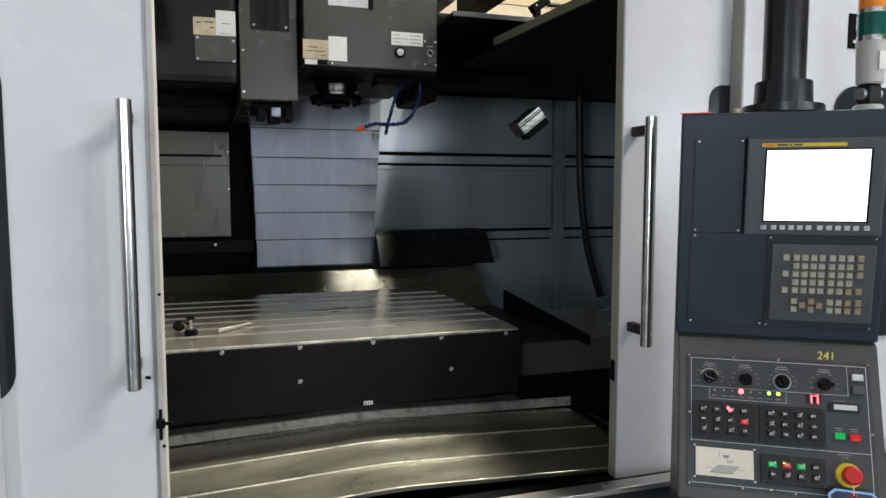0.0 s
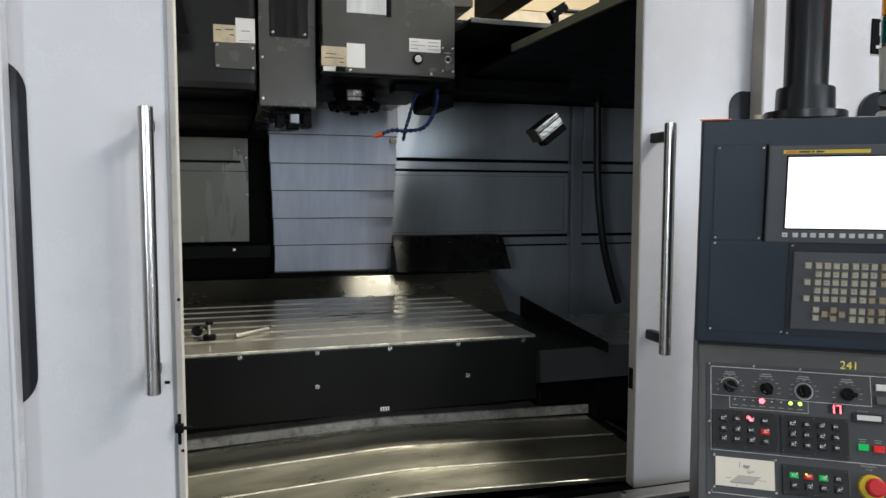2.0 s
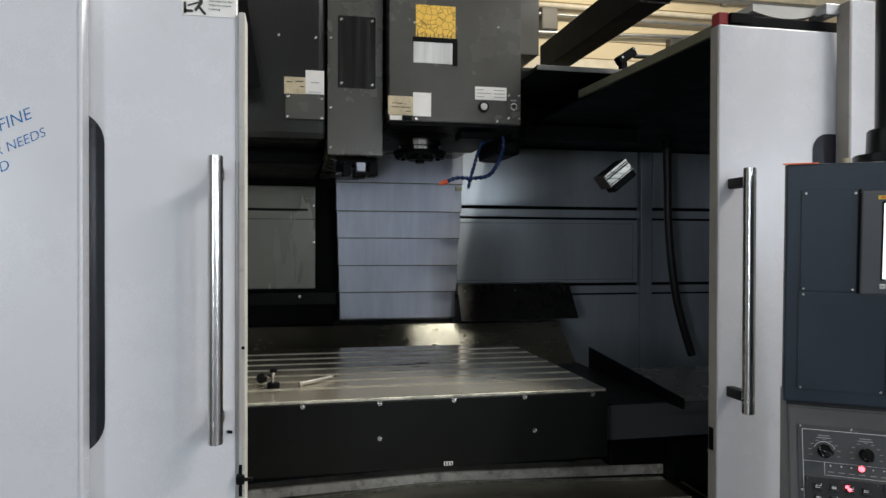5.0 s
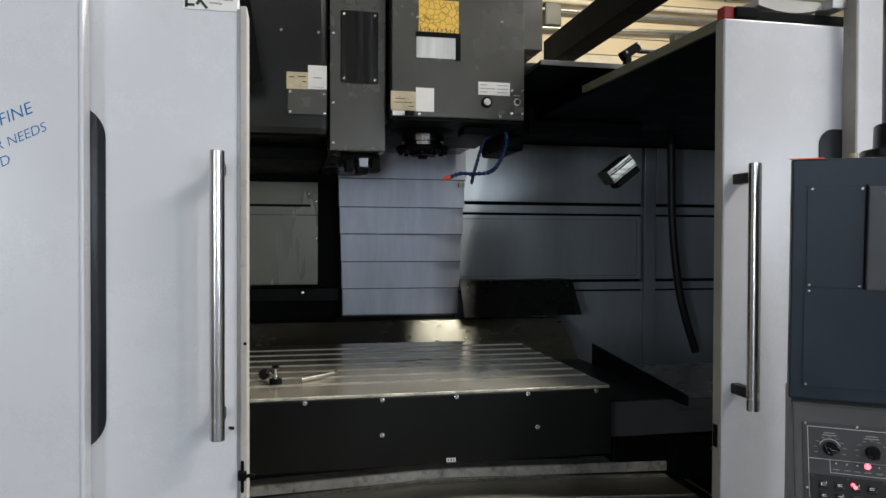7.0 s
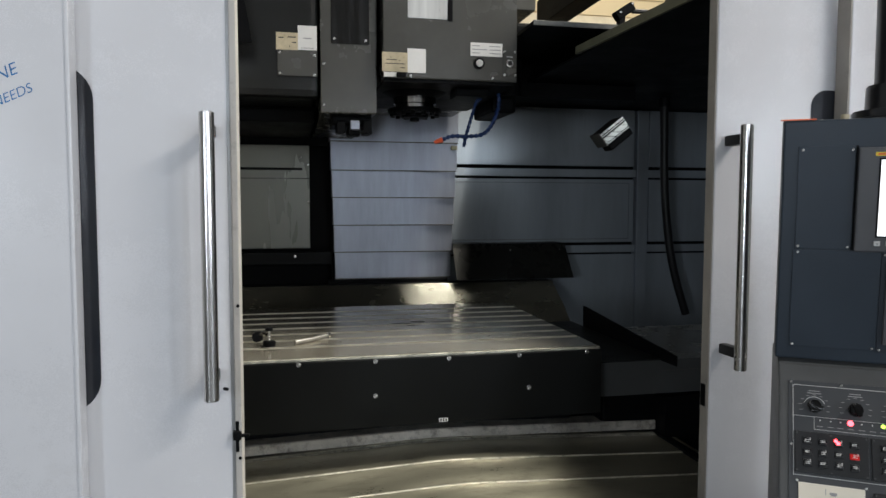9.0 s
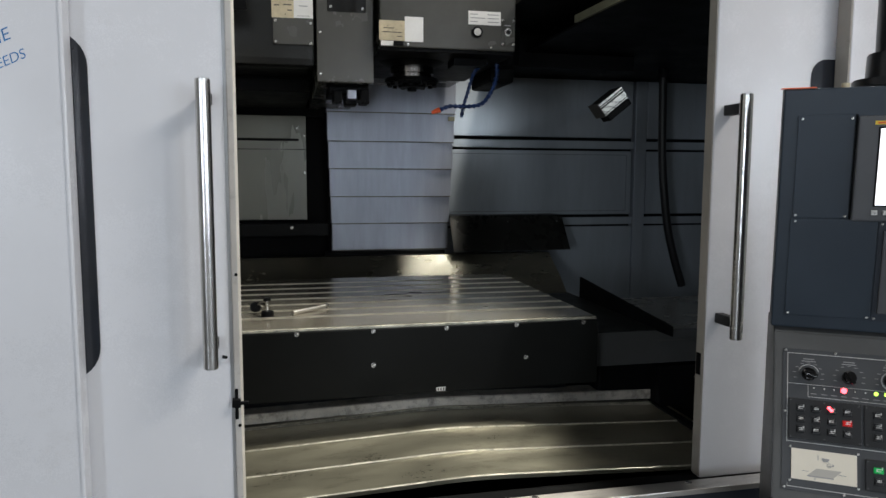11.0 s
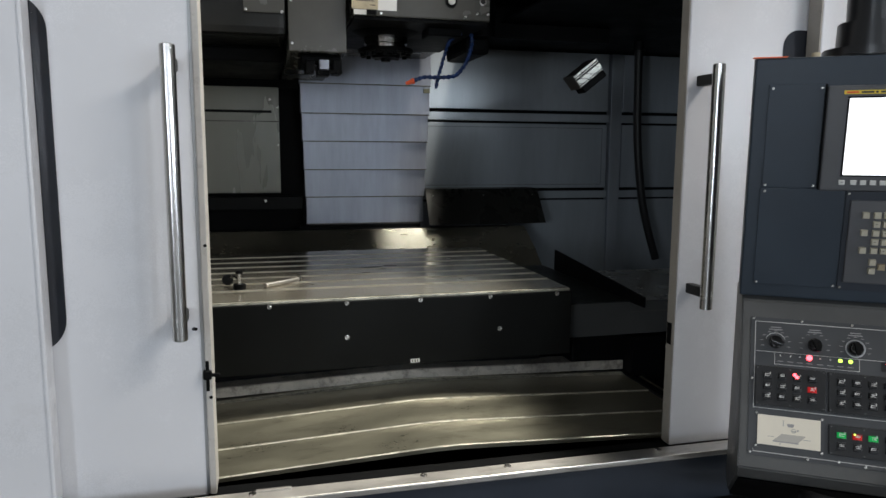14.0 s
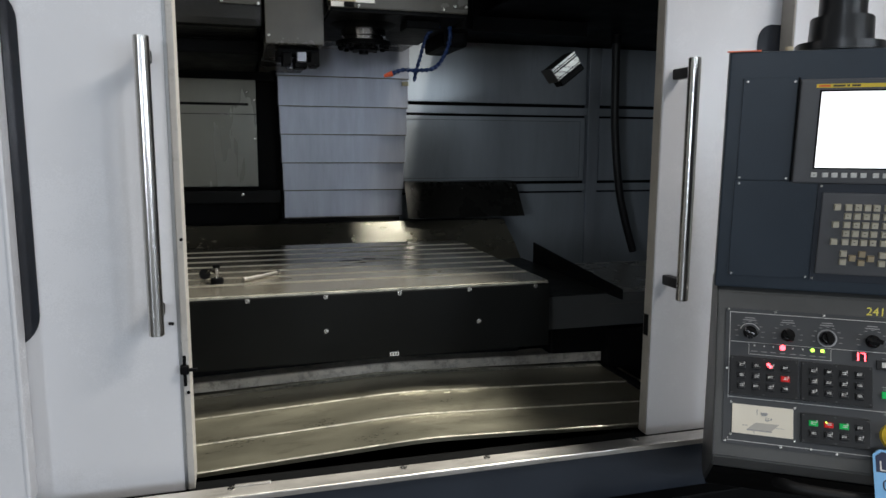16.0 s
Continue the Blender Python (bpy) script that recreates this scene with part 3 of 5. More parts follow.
dr = thing("sliding_door", 1.344, 0.0, 0.775, "light grey sliding machine door slid open beside the control panel", "door", "machine doors")
OFF = (1.344, 0, 0.775)
box("door_panel", 1.315, 2.6, 0.08, 0.118, 0.735, 2.193, DOOR, dr, 0.004, off=OFF)
box("edge_strip", 1.3115, 1.318, 0.083, 0.117, 0.74, 2.189, SHADED_RETURN, dr, 0.001, "grimy edge strip coloured darker than the door", off=OFF)
slab("window", rounded(1.607 - 1.344, 2.35 - 1.344, 1.115, 1.906, 0.045, corners="abcd"), 0.0, 0.004, on_front(0, 0.081, -0.775), GLASS_DARK, dr, "dark rounded window")
box("edge_hole", 1.309, 1.3125, 0.092, 0.112, 1.03, 1.092, BLACK, dr, 0.001, "dark latch hole", off=OFF)
handle(dr, (0, 0, 0.770), 0.009)

# ---- spindle head ----
head = thing("spindle_head", 0.81, 1.1, 2.07, "charcoal painted spindle head with stickers and a tool holder ring", "spindle head")
OFF = (0.81, 1.1, 2.07)
bm = bmesh.new()
add_box(bm, 0.548, 1.086, 1.1, 2.27, 2.075, 3.1, 0.006)
bmesh.ops.translate(bm, verts=bm.verts, vec=-Vector(OFF))
part("housing", bm, HEAD, head)
box("bottom_plate", 0.552, 1.08, 1.11, 1.9, 2.062, 2.075, BLACK, head, 0.002, off=OFF)
box("side_cover", 1.086, 1.303, 1.5, 1.9, 2.475, 3.1, HEAD, head, 0.004, off=OFF)
box("side_motor", 1.086, 1.2, 1.45, 1.8, 2.0, 2.35, BLACK, head, 0.02, off=OFF)
cyl("side_motor_cap", (1.14, 1.38, 2.06), (0, 0, 1), 0.055, 0.16, BLACK, head, off=OFF)
# Black strips paint the shade of the opening's deep recess.
bm = bmesh.new()
for a in ((0.64, 0.82, 2.389, 2.407), (0.8, 0.82, 2.3, 2.389)):
    add_box(bm, a[0], a[1], 1.096, 1.1, a[2], a[3])
bmesh.ops.translate(bm, verts=bm.verts, vec=-Vector(OFF))
part("opening_shadow", bm, BLACK, head, "black strips for the recess's shade")
# The pale colour stands for a bright reflection in this glossy plate.
box("opening_plate", 0.643, 0.8, 1.0975, 1.1, 2.306, 2.389, PALE_GLARE, head, 0.001, "glossy plate with its white reflection in the colour", off=OFF)
st = box("yellow_sticker", 0.652, 0.812, 1.0975, 1.1, 2.409, 2.535, YELLOW, head, 0.0006, "stained yellow sticker", off=OFF)
for k in range(9):
    h = 0.012 + 0.012 * random.random()
    box("sticker_stain", 0.658 + 0.017 * k, 0.661 + 0.017 * k, 1.0968, 1.0975, 2.405, 2.405 + h, DARKPRINT, head, 0, off=OFF)
box("stained_sticker", 0.543, 0.642, 1.0975, 1.1, 2.098, 2.172, KRAFT, head, 0.0006, "oil-stained tan sticker", off=OFF)
for x0, x1, z in ((0.555, 0.63, 2.127), (0.56, 0.6, 2.142), (0.575, 0.578, 2.15), (0.612, 0.632, 2.112), (0.61, 0.613, 2.14)):
    box("sticker_mark", x0, x1, 1.097, 1.0976, z, z + 0.003, DARKPRINT, head, 0, off=OFF)
box("white_sticker", 0.642, 0.714, 1.0972, 1.1, 2.096, 2.189, PAPER, head, 0.0006, "blank white sticker", off=OFF)
box("white_sticker", 0.55, 0.6, 1.0972, 1.1, 2.078, 2.096, PAPER, head, 0.0006, off=OFF)
box("data_sticker", 0.893, 1.024, 1.0975, 1.1, 2.172, 2.224, PAPER, head, 0.0006, "white label with grey print", off=OFF)
for k in range(3):
    box("print_line", 0.9, 0.93 + 0.03 * (k % 2), 1.0968, 1.0976, 2.182 + 0.014 * k, 2.185 + 0.014 * k, GREYPRINT, head, 0, off=OFF)
    box("print_line", 0.97, 1.016, 1.0968, 1.0976, 2.182 + 0.014 * k, 2.185 + 0.014 * k, GREYPRINT, head, 0, off=OFF)
box("switch_plate", 1.026, 1.082, 1.097, 1.1, 2.096, 2.2, HEAD, head, 0.0015, off=OFF)
screws(head, ((1.032, 1.097, 2.194), (1.076, 1.097, 2.194), (1.032, 1.097, 2.102), (1.076, 1.097, 2.102)), SCREW_SMALL, OFF)
cyl("toggle_ring", (1.053, 1.097, 2.148), (0, -1, 0), 0.0145, 0.006, SCREWM, head, off=OFF)
cyl("toggle_centre", (1.053, 1.091, 2.148), (0, -1, 0), 0.009, 0.003, RUBBER, head, off=OFF)
box("print_line", 1.04, 1.066, 1.0962, 1.097, 2.172, 2.176, GREYPRINT, head, 0, off=OFF)
cyl("button_ring", (0.928, 1.1, 2.143), (0, -1, 0), 0.022, 0.008, BLACK, head, off=OFF)
cyl("button_cap", (0.928, 1.093, 2.143), (0, -1, 0), 0.014, 0.008, PALE, head, bev=0.003, off=OFF)
screws(head, ((0.647, 1.1, 2.463), (0.989, 1.1, 2.466), (0.985, 1.1, 2.088), (0.655, 1.1, 2.086)), SCREW_SMALL, OFF)
box("tab", 0.598, 0.635, 1.085, 1.1, 2.078, 2.094, BLACK, head, 0.002, off=OFF)
SX, SY = 0.72, 1.39
cyl("spindle_cone", (SX, SY, 2.042), (0, 0, 1), 0.1, 0.03, BLACK, head, r2=0.16, seg=48, off=OFF)
cyl("spindle_collar", (SX, SY, 2.014), (0, 0, 1), 0.092, 0.03, DARK_STEEL, head, seg=48, bev=0.002, label="dark polished steel collar", off=OFF)
cyl("spindle_collar", (SX, SY, 1.99), (0, 0, 1), 0.084, 0.022, DARK_STEEL, head, seg=48, bev=0.002, off=OFF)
cyl("spindle_ring", (SX, SY, 1.974), (0, 0, 1), 0.112, 0.02, BLACK, head, seg=48, bev=0.004, r2=0.118, off=OFF)
for k in range(14):
    a = 2 * math.pi * k / 14
    cyl("ring_bolt", (SX + 0.098 * math.cos(a), SY + 0.098 * math.sin(a), 1.962), (0, 0, 1), 0.01, 0.014, BLACK, head, seg=10, off=OFF)
cyl("spindle_nose", (SX, SY, 1.958), (0, 0, 1), 0.06, 0.02, BLACK, head, seg=28, bev=0.003, off=OFF)
cyl("spindle_nose_tip", (SX, SY, 1.944), (0, 0, 1), 0.02, 0.016, BLACK, head, seg=20, off=OFF)
box("nozzle_block", 0.86, 1.0, 1.2, 1.32, 2.03, 2.062, BLACK, head, 0.006, off=OFF)


def bead_hose(name, pts, r, mat, tip=None):
    """A jointed coolant hose: ball segments in a row along the path."""
    path = smooth_path(pts, 14)
    bm = bmesh.new()
    tube_mesh(bm, path, r * 0.62, 8)
    gone, last = 0.0, None
    for p in path:
        if last is None or (p - last).length > r * 1.7:
            bmesh.ops.create_icosphere(bm, subdivisions=1, radius=r, matrix=Matrix.Translation(p))
            last = p
    bmesh.ops.translate(bm, verts=bm.verts, vec=-Vector(OFF))
    hose = part(name, bm, mat, head, "blue jointed coolant hose", smooth=True)
    if tip:
        d = (Vector(pts[-1]) - Vector(pts[-2])).normalized()
        cyl("nozzle_tip", pts[-1], d, 0.012, 0.034, tip, hose, r2=0.006, seg=12, off=OFF)


bead_hose("coolant_hose", ((1.055, 1.25, 2.045), (1.055, 1.25, 2.0), (1.03, 1.24, 1.935), (0.985, 1.23, 1.882), (0.915, 1.22, 1.868), (0.85, 1.22, 1.868), (0.805, 1.22, 1.852)), 0.0105, BLUE_HOSE, ORANGE_TIP)
bead_hose("coolant_hose", ((1.01, 1.26, 2.05), (0.965, 1.26, 2.02), (0.945, 1.26, 1.97), (0.93, 1.26, 1.92), (0.915, 1.26, 1.87), (0.907, 1.26, 1.828)), 0.0095, BLUE_HOSE)

# ---- tool changer ----
atc = thing("tool_changer", 0.3, 1.2, 1.9, "charcoal tool changer cover with dark window and stickers", "tool changer")
OFF = (0.3, 1.2, 1.9)
box("cover", 0.312, 0.53, 1.16, 2.27, 1.942, 3.1, HEAD, atc, 0.005, off=OFF)
slab("cover_window", rounded(0.353, 0.5, 2.207, 2.49, 0.006, 3), 0.0, 0.003, on_front(-0.3, -0.04, -1.9), CHANGER_GLASS, atc, "dark glossy window")
screws(atc, ((0.366, 1.157, 2.475), (0.487, 1.157, 2.475), (0.366, 1.157, 2.225), (0.487, 1.157, 2.222), (0.325, 1.16, 2.4), (0.325, 1.16, 2.128), (0.325, 1.16, 1.972)), SCREW_SMALL, OFF)
bm = bmesh.new()
add_box(bm, -0.9, 0.309, 1.18, 2.28, 2.0, 3.1, 0.03)
bmesh.ops.translate(bm, verts=bm.verts, vec=-Vector(OFF))
part("magazine_housing", bm, MAGAZINE, atc)
box("access_plate", 0.15, 0.3, 1.168, 1.18, 2.08, 2.177, HEAD, atc, 0.002, off=OFF)
screws(atc, ((0.16, 1.168, 2.166), (0.29, 1.168, 2.16), (0.16, 1.168, 2.088), (0.29, 1.168, 2.085), (0.126, 1.18, 2.405), (0.268, 1.18, 2.403)), SCREW_SMALL, OFF)
box("stained_sticker", 0.146, 0.228, 1.176, 1.18, 2.178, 2.244, KRAFT, atc, 0.0006, "oil-stained tan sticker", off=OFF)
for x0, x1, z in ((0.155, 0.175, 2.222), (0.19, 0.22, 2.225), (0.195, 0.198, 2.19), (0.205, 0.222, 2.205)):
    box("sticker_mark", x0, x1, 1.1752, 1.1762, z, z + 0.004, DARKPRINT, atc, 0, off=OFF)
box("white_sticker", 0.228, 0.3, 1.1755, 1.18, 2.18, 2.273, PAPER, atc, 0.0006, "white label with faint print", off=OFF)
box("print_line", 0.248, 0.28, 1.175, 1.1757, 2.223, 2.2265, GREYPRINT, atc, 0, off=OFF)
box("print_line", 0.24, 0.288, 1.175, 1.1757, 2.187, 2.189, GREYPRINT, atc, 0, off=OFF)
bm = bmesh.new()
for a in ((0.36, 0.52, 1.25, 1.45, 1.905, 1.942), (0.375, 0.41, 1.2, 1.3, 1.87, 1.92), (0.48, 0.515, 1.2, 1.3, 1.868, 1.925), (0.42, 0.47, 1.22, 1.3, 1.862, 1.9)):
    add_box(bm, *a, 0.006)
for x in (0.385, 0.43, 0.475, 0.505):
    add_cyl(bm, (x, 1.195, 1.872), (0, -1, 0), 0.009, 0.012, seg=10)
bmesh.ops.translate(bm, verts=bm.verts, vec=-Vector(OFF))
part("gripper_arm", bm, BLACK, atc, "oily black gripper arm")
box("gripper_block", 0.428, 0.464, 1.185, 1.22, 1.882, 1.918, COVER, atc, 0.003, "bare steel block", off=OFF)
# Added black box standing in for the dark beneath the magazine.
box("dark_fill_box", -0.9, 0.3, 1.5, 2.27, 1.94, 2.0, BLACK, atc, 0.01, off=OFF)
wedge = thing("inner_bracket", 0.0, 1.0, 2.16, "dark slanted bracket plate behind the door edge", "bracket")
slab("plate", [(-0.9, 0.0), (0.066, 0.0), (0.015, 0.335), (-0.9, 0.335)], 0.0, 0.01, on_front(0, 0, 0), BLACK, wedge)
box("rib", -0.9, 0.0, 0.0, 0.2, 0.3, 0.31, BLACK, wedge)

# ---- column cover ----
colc = thing("column_way_cover", 0.76, 2.36, 1.165, "stepped telescopic steel cover on the column front", "way cover")
OFF = (0.76, 2.36, 1.165)
zs = (2.25, 1.93, 1.772, 1.622, 1.468, 1.317, 1.167)
for i in range(6):
    w = 0.0055 * i
    bm = bmesh.new()
    add_box(bm, 0.403 + w, 1.127 - w * 1.25, 2.285 + 0.008 * i, 2.36, zs[i + 1], zs[i] + 0.02, 0.003)
    bmesh.ops.translate(bm, verts=bm.verts, vec=-Vector(OFF))
    part("slat", bm, COVER, colc)
    box("slat_lip", 0.405 + w, 1.125 - w * 1.25, 2.281 + 0.008 * i, 2.286 + 0.008 * i, zs[i + 1] - 0.002, zs[i + 1] + 0.004, GROOVE, colc, 0.001, off=OFF)
box("backing", 0.42, 1.08, 2.36, 2.44, 0.9, 3.0, BLACK, colc, 0, off=OFF)
box("bottom_bracket", 0.395, 1.07, 2.3, 2.36, 1.13, 1.163, BLACK, colc, 0.003, off=OFF)
box("maker_plate", 1.083, 1.12, 2.278, 2.286, 1.893, 1.916, OLIVE, colc, 0.001, off=OFF)

# ---- rear plates ----
flap = thing("chip_guard", 1.43, 2.28, 1.35, "dark bent chip guard flap screwed to the rear wall", "guard")
bm = bmesh.new()
pts = [(1.095, 2.285, 1.36), (1.772, 2.285, 1.36), (1.775, 2.272, 1.335), (1.785, 2.164, 1.165), (1.093, 2.164, 1.165), (1.095, 2.272, 1.335)]
v = [bm.verts.new(Vector(p) - Vector((1.43, 2.28, 1.35))) for p in pts]
bm.faces.new((v[0], v[5], v[2], v[1]))
bm.faces.new((v[5], v[4], v[3], v[2]))
bmesh.ops.solidify(bm, geom=bm.faces[:], thickness=0.004)
part("sheet", bm, FLAP, flap)
screws(flap, ((1.136, 2.268, 1.322), (1.434, 2.268, 1.322), (1.735, 2.268, 1.322)), SCREW_SMALL, (1.43, 2.28, 1.35))
box("hanger", 1.1, 1.77, 2.29, 2.44, 1.345, 1.36, BLACK, flap, off=(1.43, 2.28, 1.35))
ramp_t = thing("rear_slope_plate", 0.7, 2.1, 0.95, "oily steel slope plate behind the table", "plate")
bm = bmesh.new()
for a in (((-1.5, 2.22, 1.142), (1.672, 2.22, 1.142), (1.68, 2.06, 1.03), (-1.5, 2.06, 1.03)), ((-1.5, 2.06, 1.03), (1.68, 2.06, 1.03), (1.7, 1.95, 0.9), (-1.5, 1.95, 0.9))):
    q = [bm.verts.new(Vector(p) - Vector((0.7, 2.1, 0.95))) for p in a]
    bm.faces.new(q)
bmesh.ops.remove_doubles(bm, verts=bm.verts, dist=0.001)
bmesh.ops.solidify(bm, geom=bm.faces[:], thickness=0.004)
part("sheet", bm, SLOPE, ramp_t)
box("fold", -1.5, 1.67, 2.219, 2.3, 1.136, 1.142, APRON, ramp_t, 0.001, off=(0.7, 2.1, 0.95))

# ---- table ----
tab = thing("machine_table", 0.25, 1.15, 0.87, "long slotted steel machine table with a black front apron", "table")
OFF = (0.25, 1.15, 0.87)
TX0, TX1, ZT = -0.85, 1.225, 1.104
slots = (0.775, 0.9, 1.02, 1.145, 1.27, 1.4, 1.535)
ys = [0.6]
for s in slots:
    ys += [s - 0.014, s + 0.014]
ys.append(1.69)
for a, b in zip(ys[0::2], ys[1::2]):
    box("top_land", TX0, TX1, a, b, ZT - 0.03, ZT, TABLE, tab, 0.0025, "worn ground steel land between slots", off=OFF)
for s in slots:
    for e in (-0.0145, 0.0125):
        box("slot_edge", TX0, TX1, s + e, s + e + 0.002, ZT - 0.008, ZT + 0.0006, SLOT_EDGE, tab, 0.0005, "bright worn slot edge", off=OFF)
box("table_body", TX0, TX1, 0.602, 1.69, 0.9, ZT - 0.03, GROOVE, tab, 0, off=OFF)
box("top_lip", TX0, TX1, 0.588, 0.6, ZT - 0.01, ZT - 0.001, LIP, tab, 0.002, "bright worn front edge", off=OFF)
ap = box("apron", TX0, TX1 + 0.004, 0.582, 0.6, 0.872, ZT - 0.0105, APRON, tab, 0.003, "black front apron", off=OFF)
screws(tab, [(0.212 + 0.2405 * k, 0.582, 1.088) for k in range(-4, 5)], SCREW, OFF)
screws(tab, [(x, 0.582, 0.976) for x in (-0.56, -0.065, 0.452, 0.968)], SCREW, OFF)
box("apron_label", 0.66, 0.69, 0.5805, 0.582, 0.877, 0.89, PAPER, tab, 0.0004, "small black and white label", off=OFF)
for k in range(3):
    box("label_mark", 0.664 + 0.009 * k, 0.668 + 0.009 * k, 0.5798, 0.5806, 0.879, 0.888, DARKPRINT, tab, 0, off=OFF)
for x, y, a, b in ((0.62, 1.17, 0.05, 0.012), (0.7, 1.2, 0.03, 0.02), (0.66, 1.12, 0.016, 0.01), (0.78, 1.19, 0.06, 0.007), (0.58, 1.05, 0.02, 0.006), (0.36, 0.84, 0.008, 0.006), (0.9, 0.84, 0.01, 0.008)):
    rim = [(x + a * (0.75 + 0.5 * random.random()) * math.cos(k * math.pi / 7), y + b * (0.7 + 0.6 * random.random()) * math.sin(k * math.pi / 7)) for k in range(14)]
    slab("oil_mark", rim, 0.0002, 0.0007, Matrix.Translation((-OFF[0], -OFF[1], ZT - OFF[2])), GROOVE, tab)
box("end_plate", TX1, TX1 + 0.005, 0.6, 1.69, 0.88, ZT - 0.006, APRON, tab, 0.001, off=OFF)
saddle = thing("saddle", 0.5, 1.2, 0.6, "dark saddle casting under the table", "saddle")
box("casting", -0.1, 1.2, 0.78, 1.7, 0.6, 0.9, BLACK, saddle, 0.01, off=(0.5, 1.2, 0.6))

xc = thing("cross_way_cover", 1.5, 1.0, 0.9, "grey sheet metal way cover at the table's end", "way cover")
OFF = (1.5, 1.0, 0.9)
box("front_sheet", 1.24, 1.75, 0.66, 0.668, 0.905, 1.028, GREY_SHEET, xc, 0.001, off=OFF)
box("top_sheet", 1.24, 1.5, 0.66, 1.5, 1.026, 1.031, APRON, xc, 0.001, off=OFF)
box("outer_top", 1.5, 2.3, 0.66, 1.5, 0.985, 0.992, HEAD, xc, 0.001, off=OFF)
box("outer_front", 1.75, 2.3, 0.67, 0.676, 0.88, 0.99, WALL, xc, 0.001, off=OFF)
slab("fin", [(0.56, 1.026), (1.36, 1.026), (1.36, 1.125), (0.56, 1.062)], 0.0, 0.006, Matrix.Translation(-Vector(OFF)) @ Matrix(((0, 0, 1, 1.497), (1, 0, 0, 0), (0, 1, 0, 0), (0, 0, 0, 1))), BLACK, xc, "black upright fin")
box("wiper", 1.235, 1.245, 0.65, 1.5, 0.9, 1.034, RUBBER, xc, 0.001, off=OFF)
box("carriage", 1.3, 2.2, 0.72, 1.45, 0.6, 0.98, BLACK, xc, 0.01, off=OFF)
cyl("cap_screw", (1.66, 0.655, 0.85), (0, -1, 0), 0.011, 0.008, SCREWM, base, seg=12, off=(0.7, 0, 0))
box("inner_step", 1.515, 3.0, 0.66, 0.9, 0.6, 0.89, BLACK, base, 0.004, off=(0.7, 0, 0))

# ---- front way cover ----
fw = thing("front_way_cover", 0.68, 0.4, 0.7, "oily telescopic roof-shaped steel way cover before the table", "way cover")
OFF = Vector((0.68, 0.4, 0.7))


def roof_sheet(name, y0, y1, z, x0, x1, mat, fall=0.044, drop=0.014, label=""):
    """A sheet with a ridge at the middle, falling to both sides, with a turned-down front edge."""
    bm = bmesh.new()
    rows = []
    xs = [x0, x0 + 0.3 * (0.68 - x0), 0.6, 0.64, 0.68, 0.72, 0.76, 0.68 + 0.5 * (x1 - 0.68), x1]
    for y, dz in ((y1, 0.0), (y0 + 0.004, 0.0), (y0, -0.004), (y0, -drop)):
        row = []
        for x in xs:
            d = abs(x - 0.68)
            s = d * d / 0.16 if d < 0.08 else d - 0.04
            row.append(bm.verts.new(Vector((x, y, z - fall * s + dz)) - OFF))
        rows.append(row)
    for a, b in zip(rows, rows[1:]):
        for k in range(len(xs) - 1):
            bm.faces.new((a[k], a[k + 1], b[k + 1], b[k]))
    bmesh.ops.recalc_face_normals(bm, faces=bm.faces)
    return part(name, bm, mat, fw, label)


roof_sheet("sheet_top", 0.715, 0.8, 0.812, -0.5, 1.51, BAND, 0.03, 0.034, "scuffed grey top band")
for y0, y1, z in ((0.696, 0.82, 0.781), (0.508, 0.72, 0.776), (0.322, 0.53, 0.772), (0.154, 0.345, 0.768)):
    roof_sheet("sheet", y0, y1, z, -0.6, 1.56, WAY)
    roof_sheet("sheet_lip", y0 - 0.001, y0 + 0.002, z + 0.001, -0.58, 1.5, LIP, 0.044, 0.003)
roof_sheet("sheet_lip", 0.684, 0.689, 0.779, -0.58, 1.5, LIP, 0.044, 0.004)
box("tray", -1.5, 3.0, 0.13, 2.4, 0.6, 0.66, BLACK, fw, 0.002, off=OFF)
box("side_cheek", 1.5, 1.53, 0.12, 0.8, 0.62, 0.75, BLACK, fw, 0.002, off=OFF)

# ---- small things inside ----
lamp = thing("work_lamp", 1.49, 1.1, 1.888, "silver ribbed work lamp on a swivel bracket", "lamp")
M = pose(0, 0, 0, 0, -38, 0)
bm = bmesh.new()
add_box(bm, -0.06, 0.06, -0.045, 0.045, -0.03, 0.03, 0.008, M)
part("lamp_body", bm, RUBBER, lamp)
bm = bmesh.new()
for z, h in ((-0.024, 0.003), (-0.013, 0.006), (-0.001, 0.0085), (0.0125, 0.003), (0.0235, 0.0055)):
    add_box(bm, -0.061, 0.061, -0.051, -0.044, z - h, z + h * 0.6, 0.0015, M)
part("ribs", bm, LAMP_RIB, lamp, "bright ribbed aluminium back")
bm = bmesh.new()
add_box(bm, -0.064, -0.058, -0.046, 0.046, -0.032, 0.032, 0.002, M)
part("end_cap", bm, DARK_GALV, lamp)
bm = bmesh.new()
add_box(bm, -0.05, 0.07, -0.03, 0.04, -0.062, -0.034, 0.006, M)
part("bracket", bm, BLACK, lamp, "black swivel bracket")
bm = bmesh.new()
tube_mesh(bm, smooth_path([(0.0, 0.03, -0.02), (0.17, 0.4, 0.02), (0.4, 0.9, 0.07), (0.62, 1.33, 0.12)], 8), 0.012, 8)
part("lamp_arm", bm, BLACK, lamp)
ch = thing("black_hose", 2.24, 2.0, 0.96, "thick black hose hanging before the rear wall", "hose")
bm = bmesh.new()
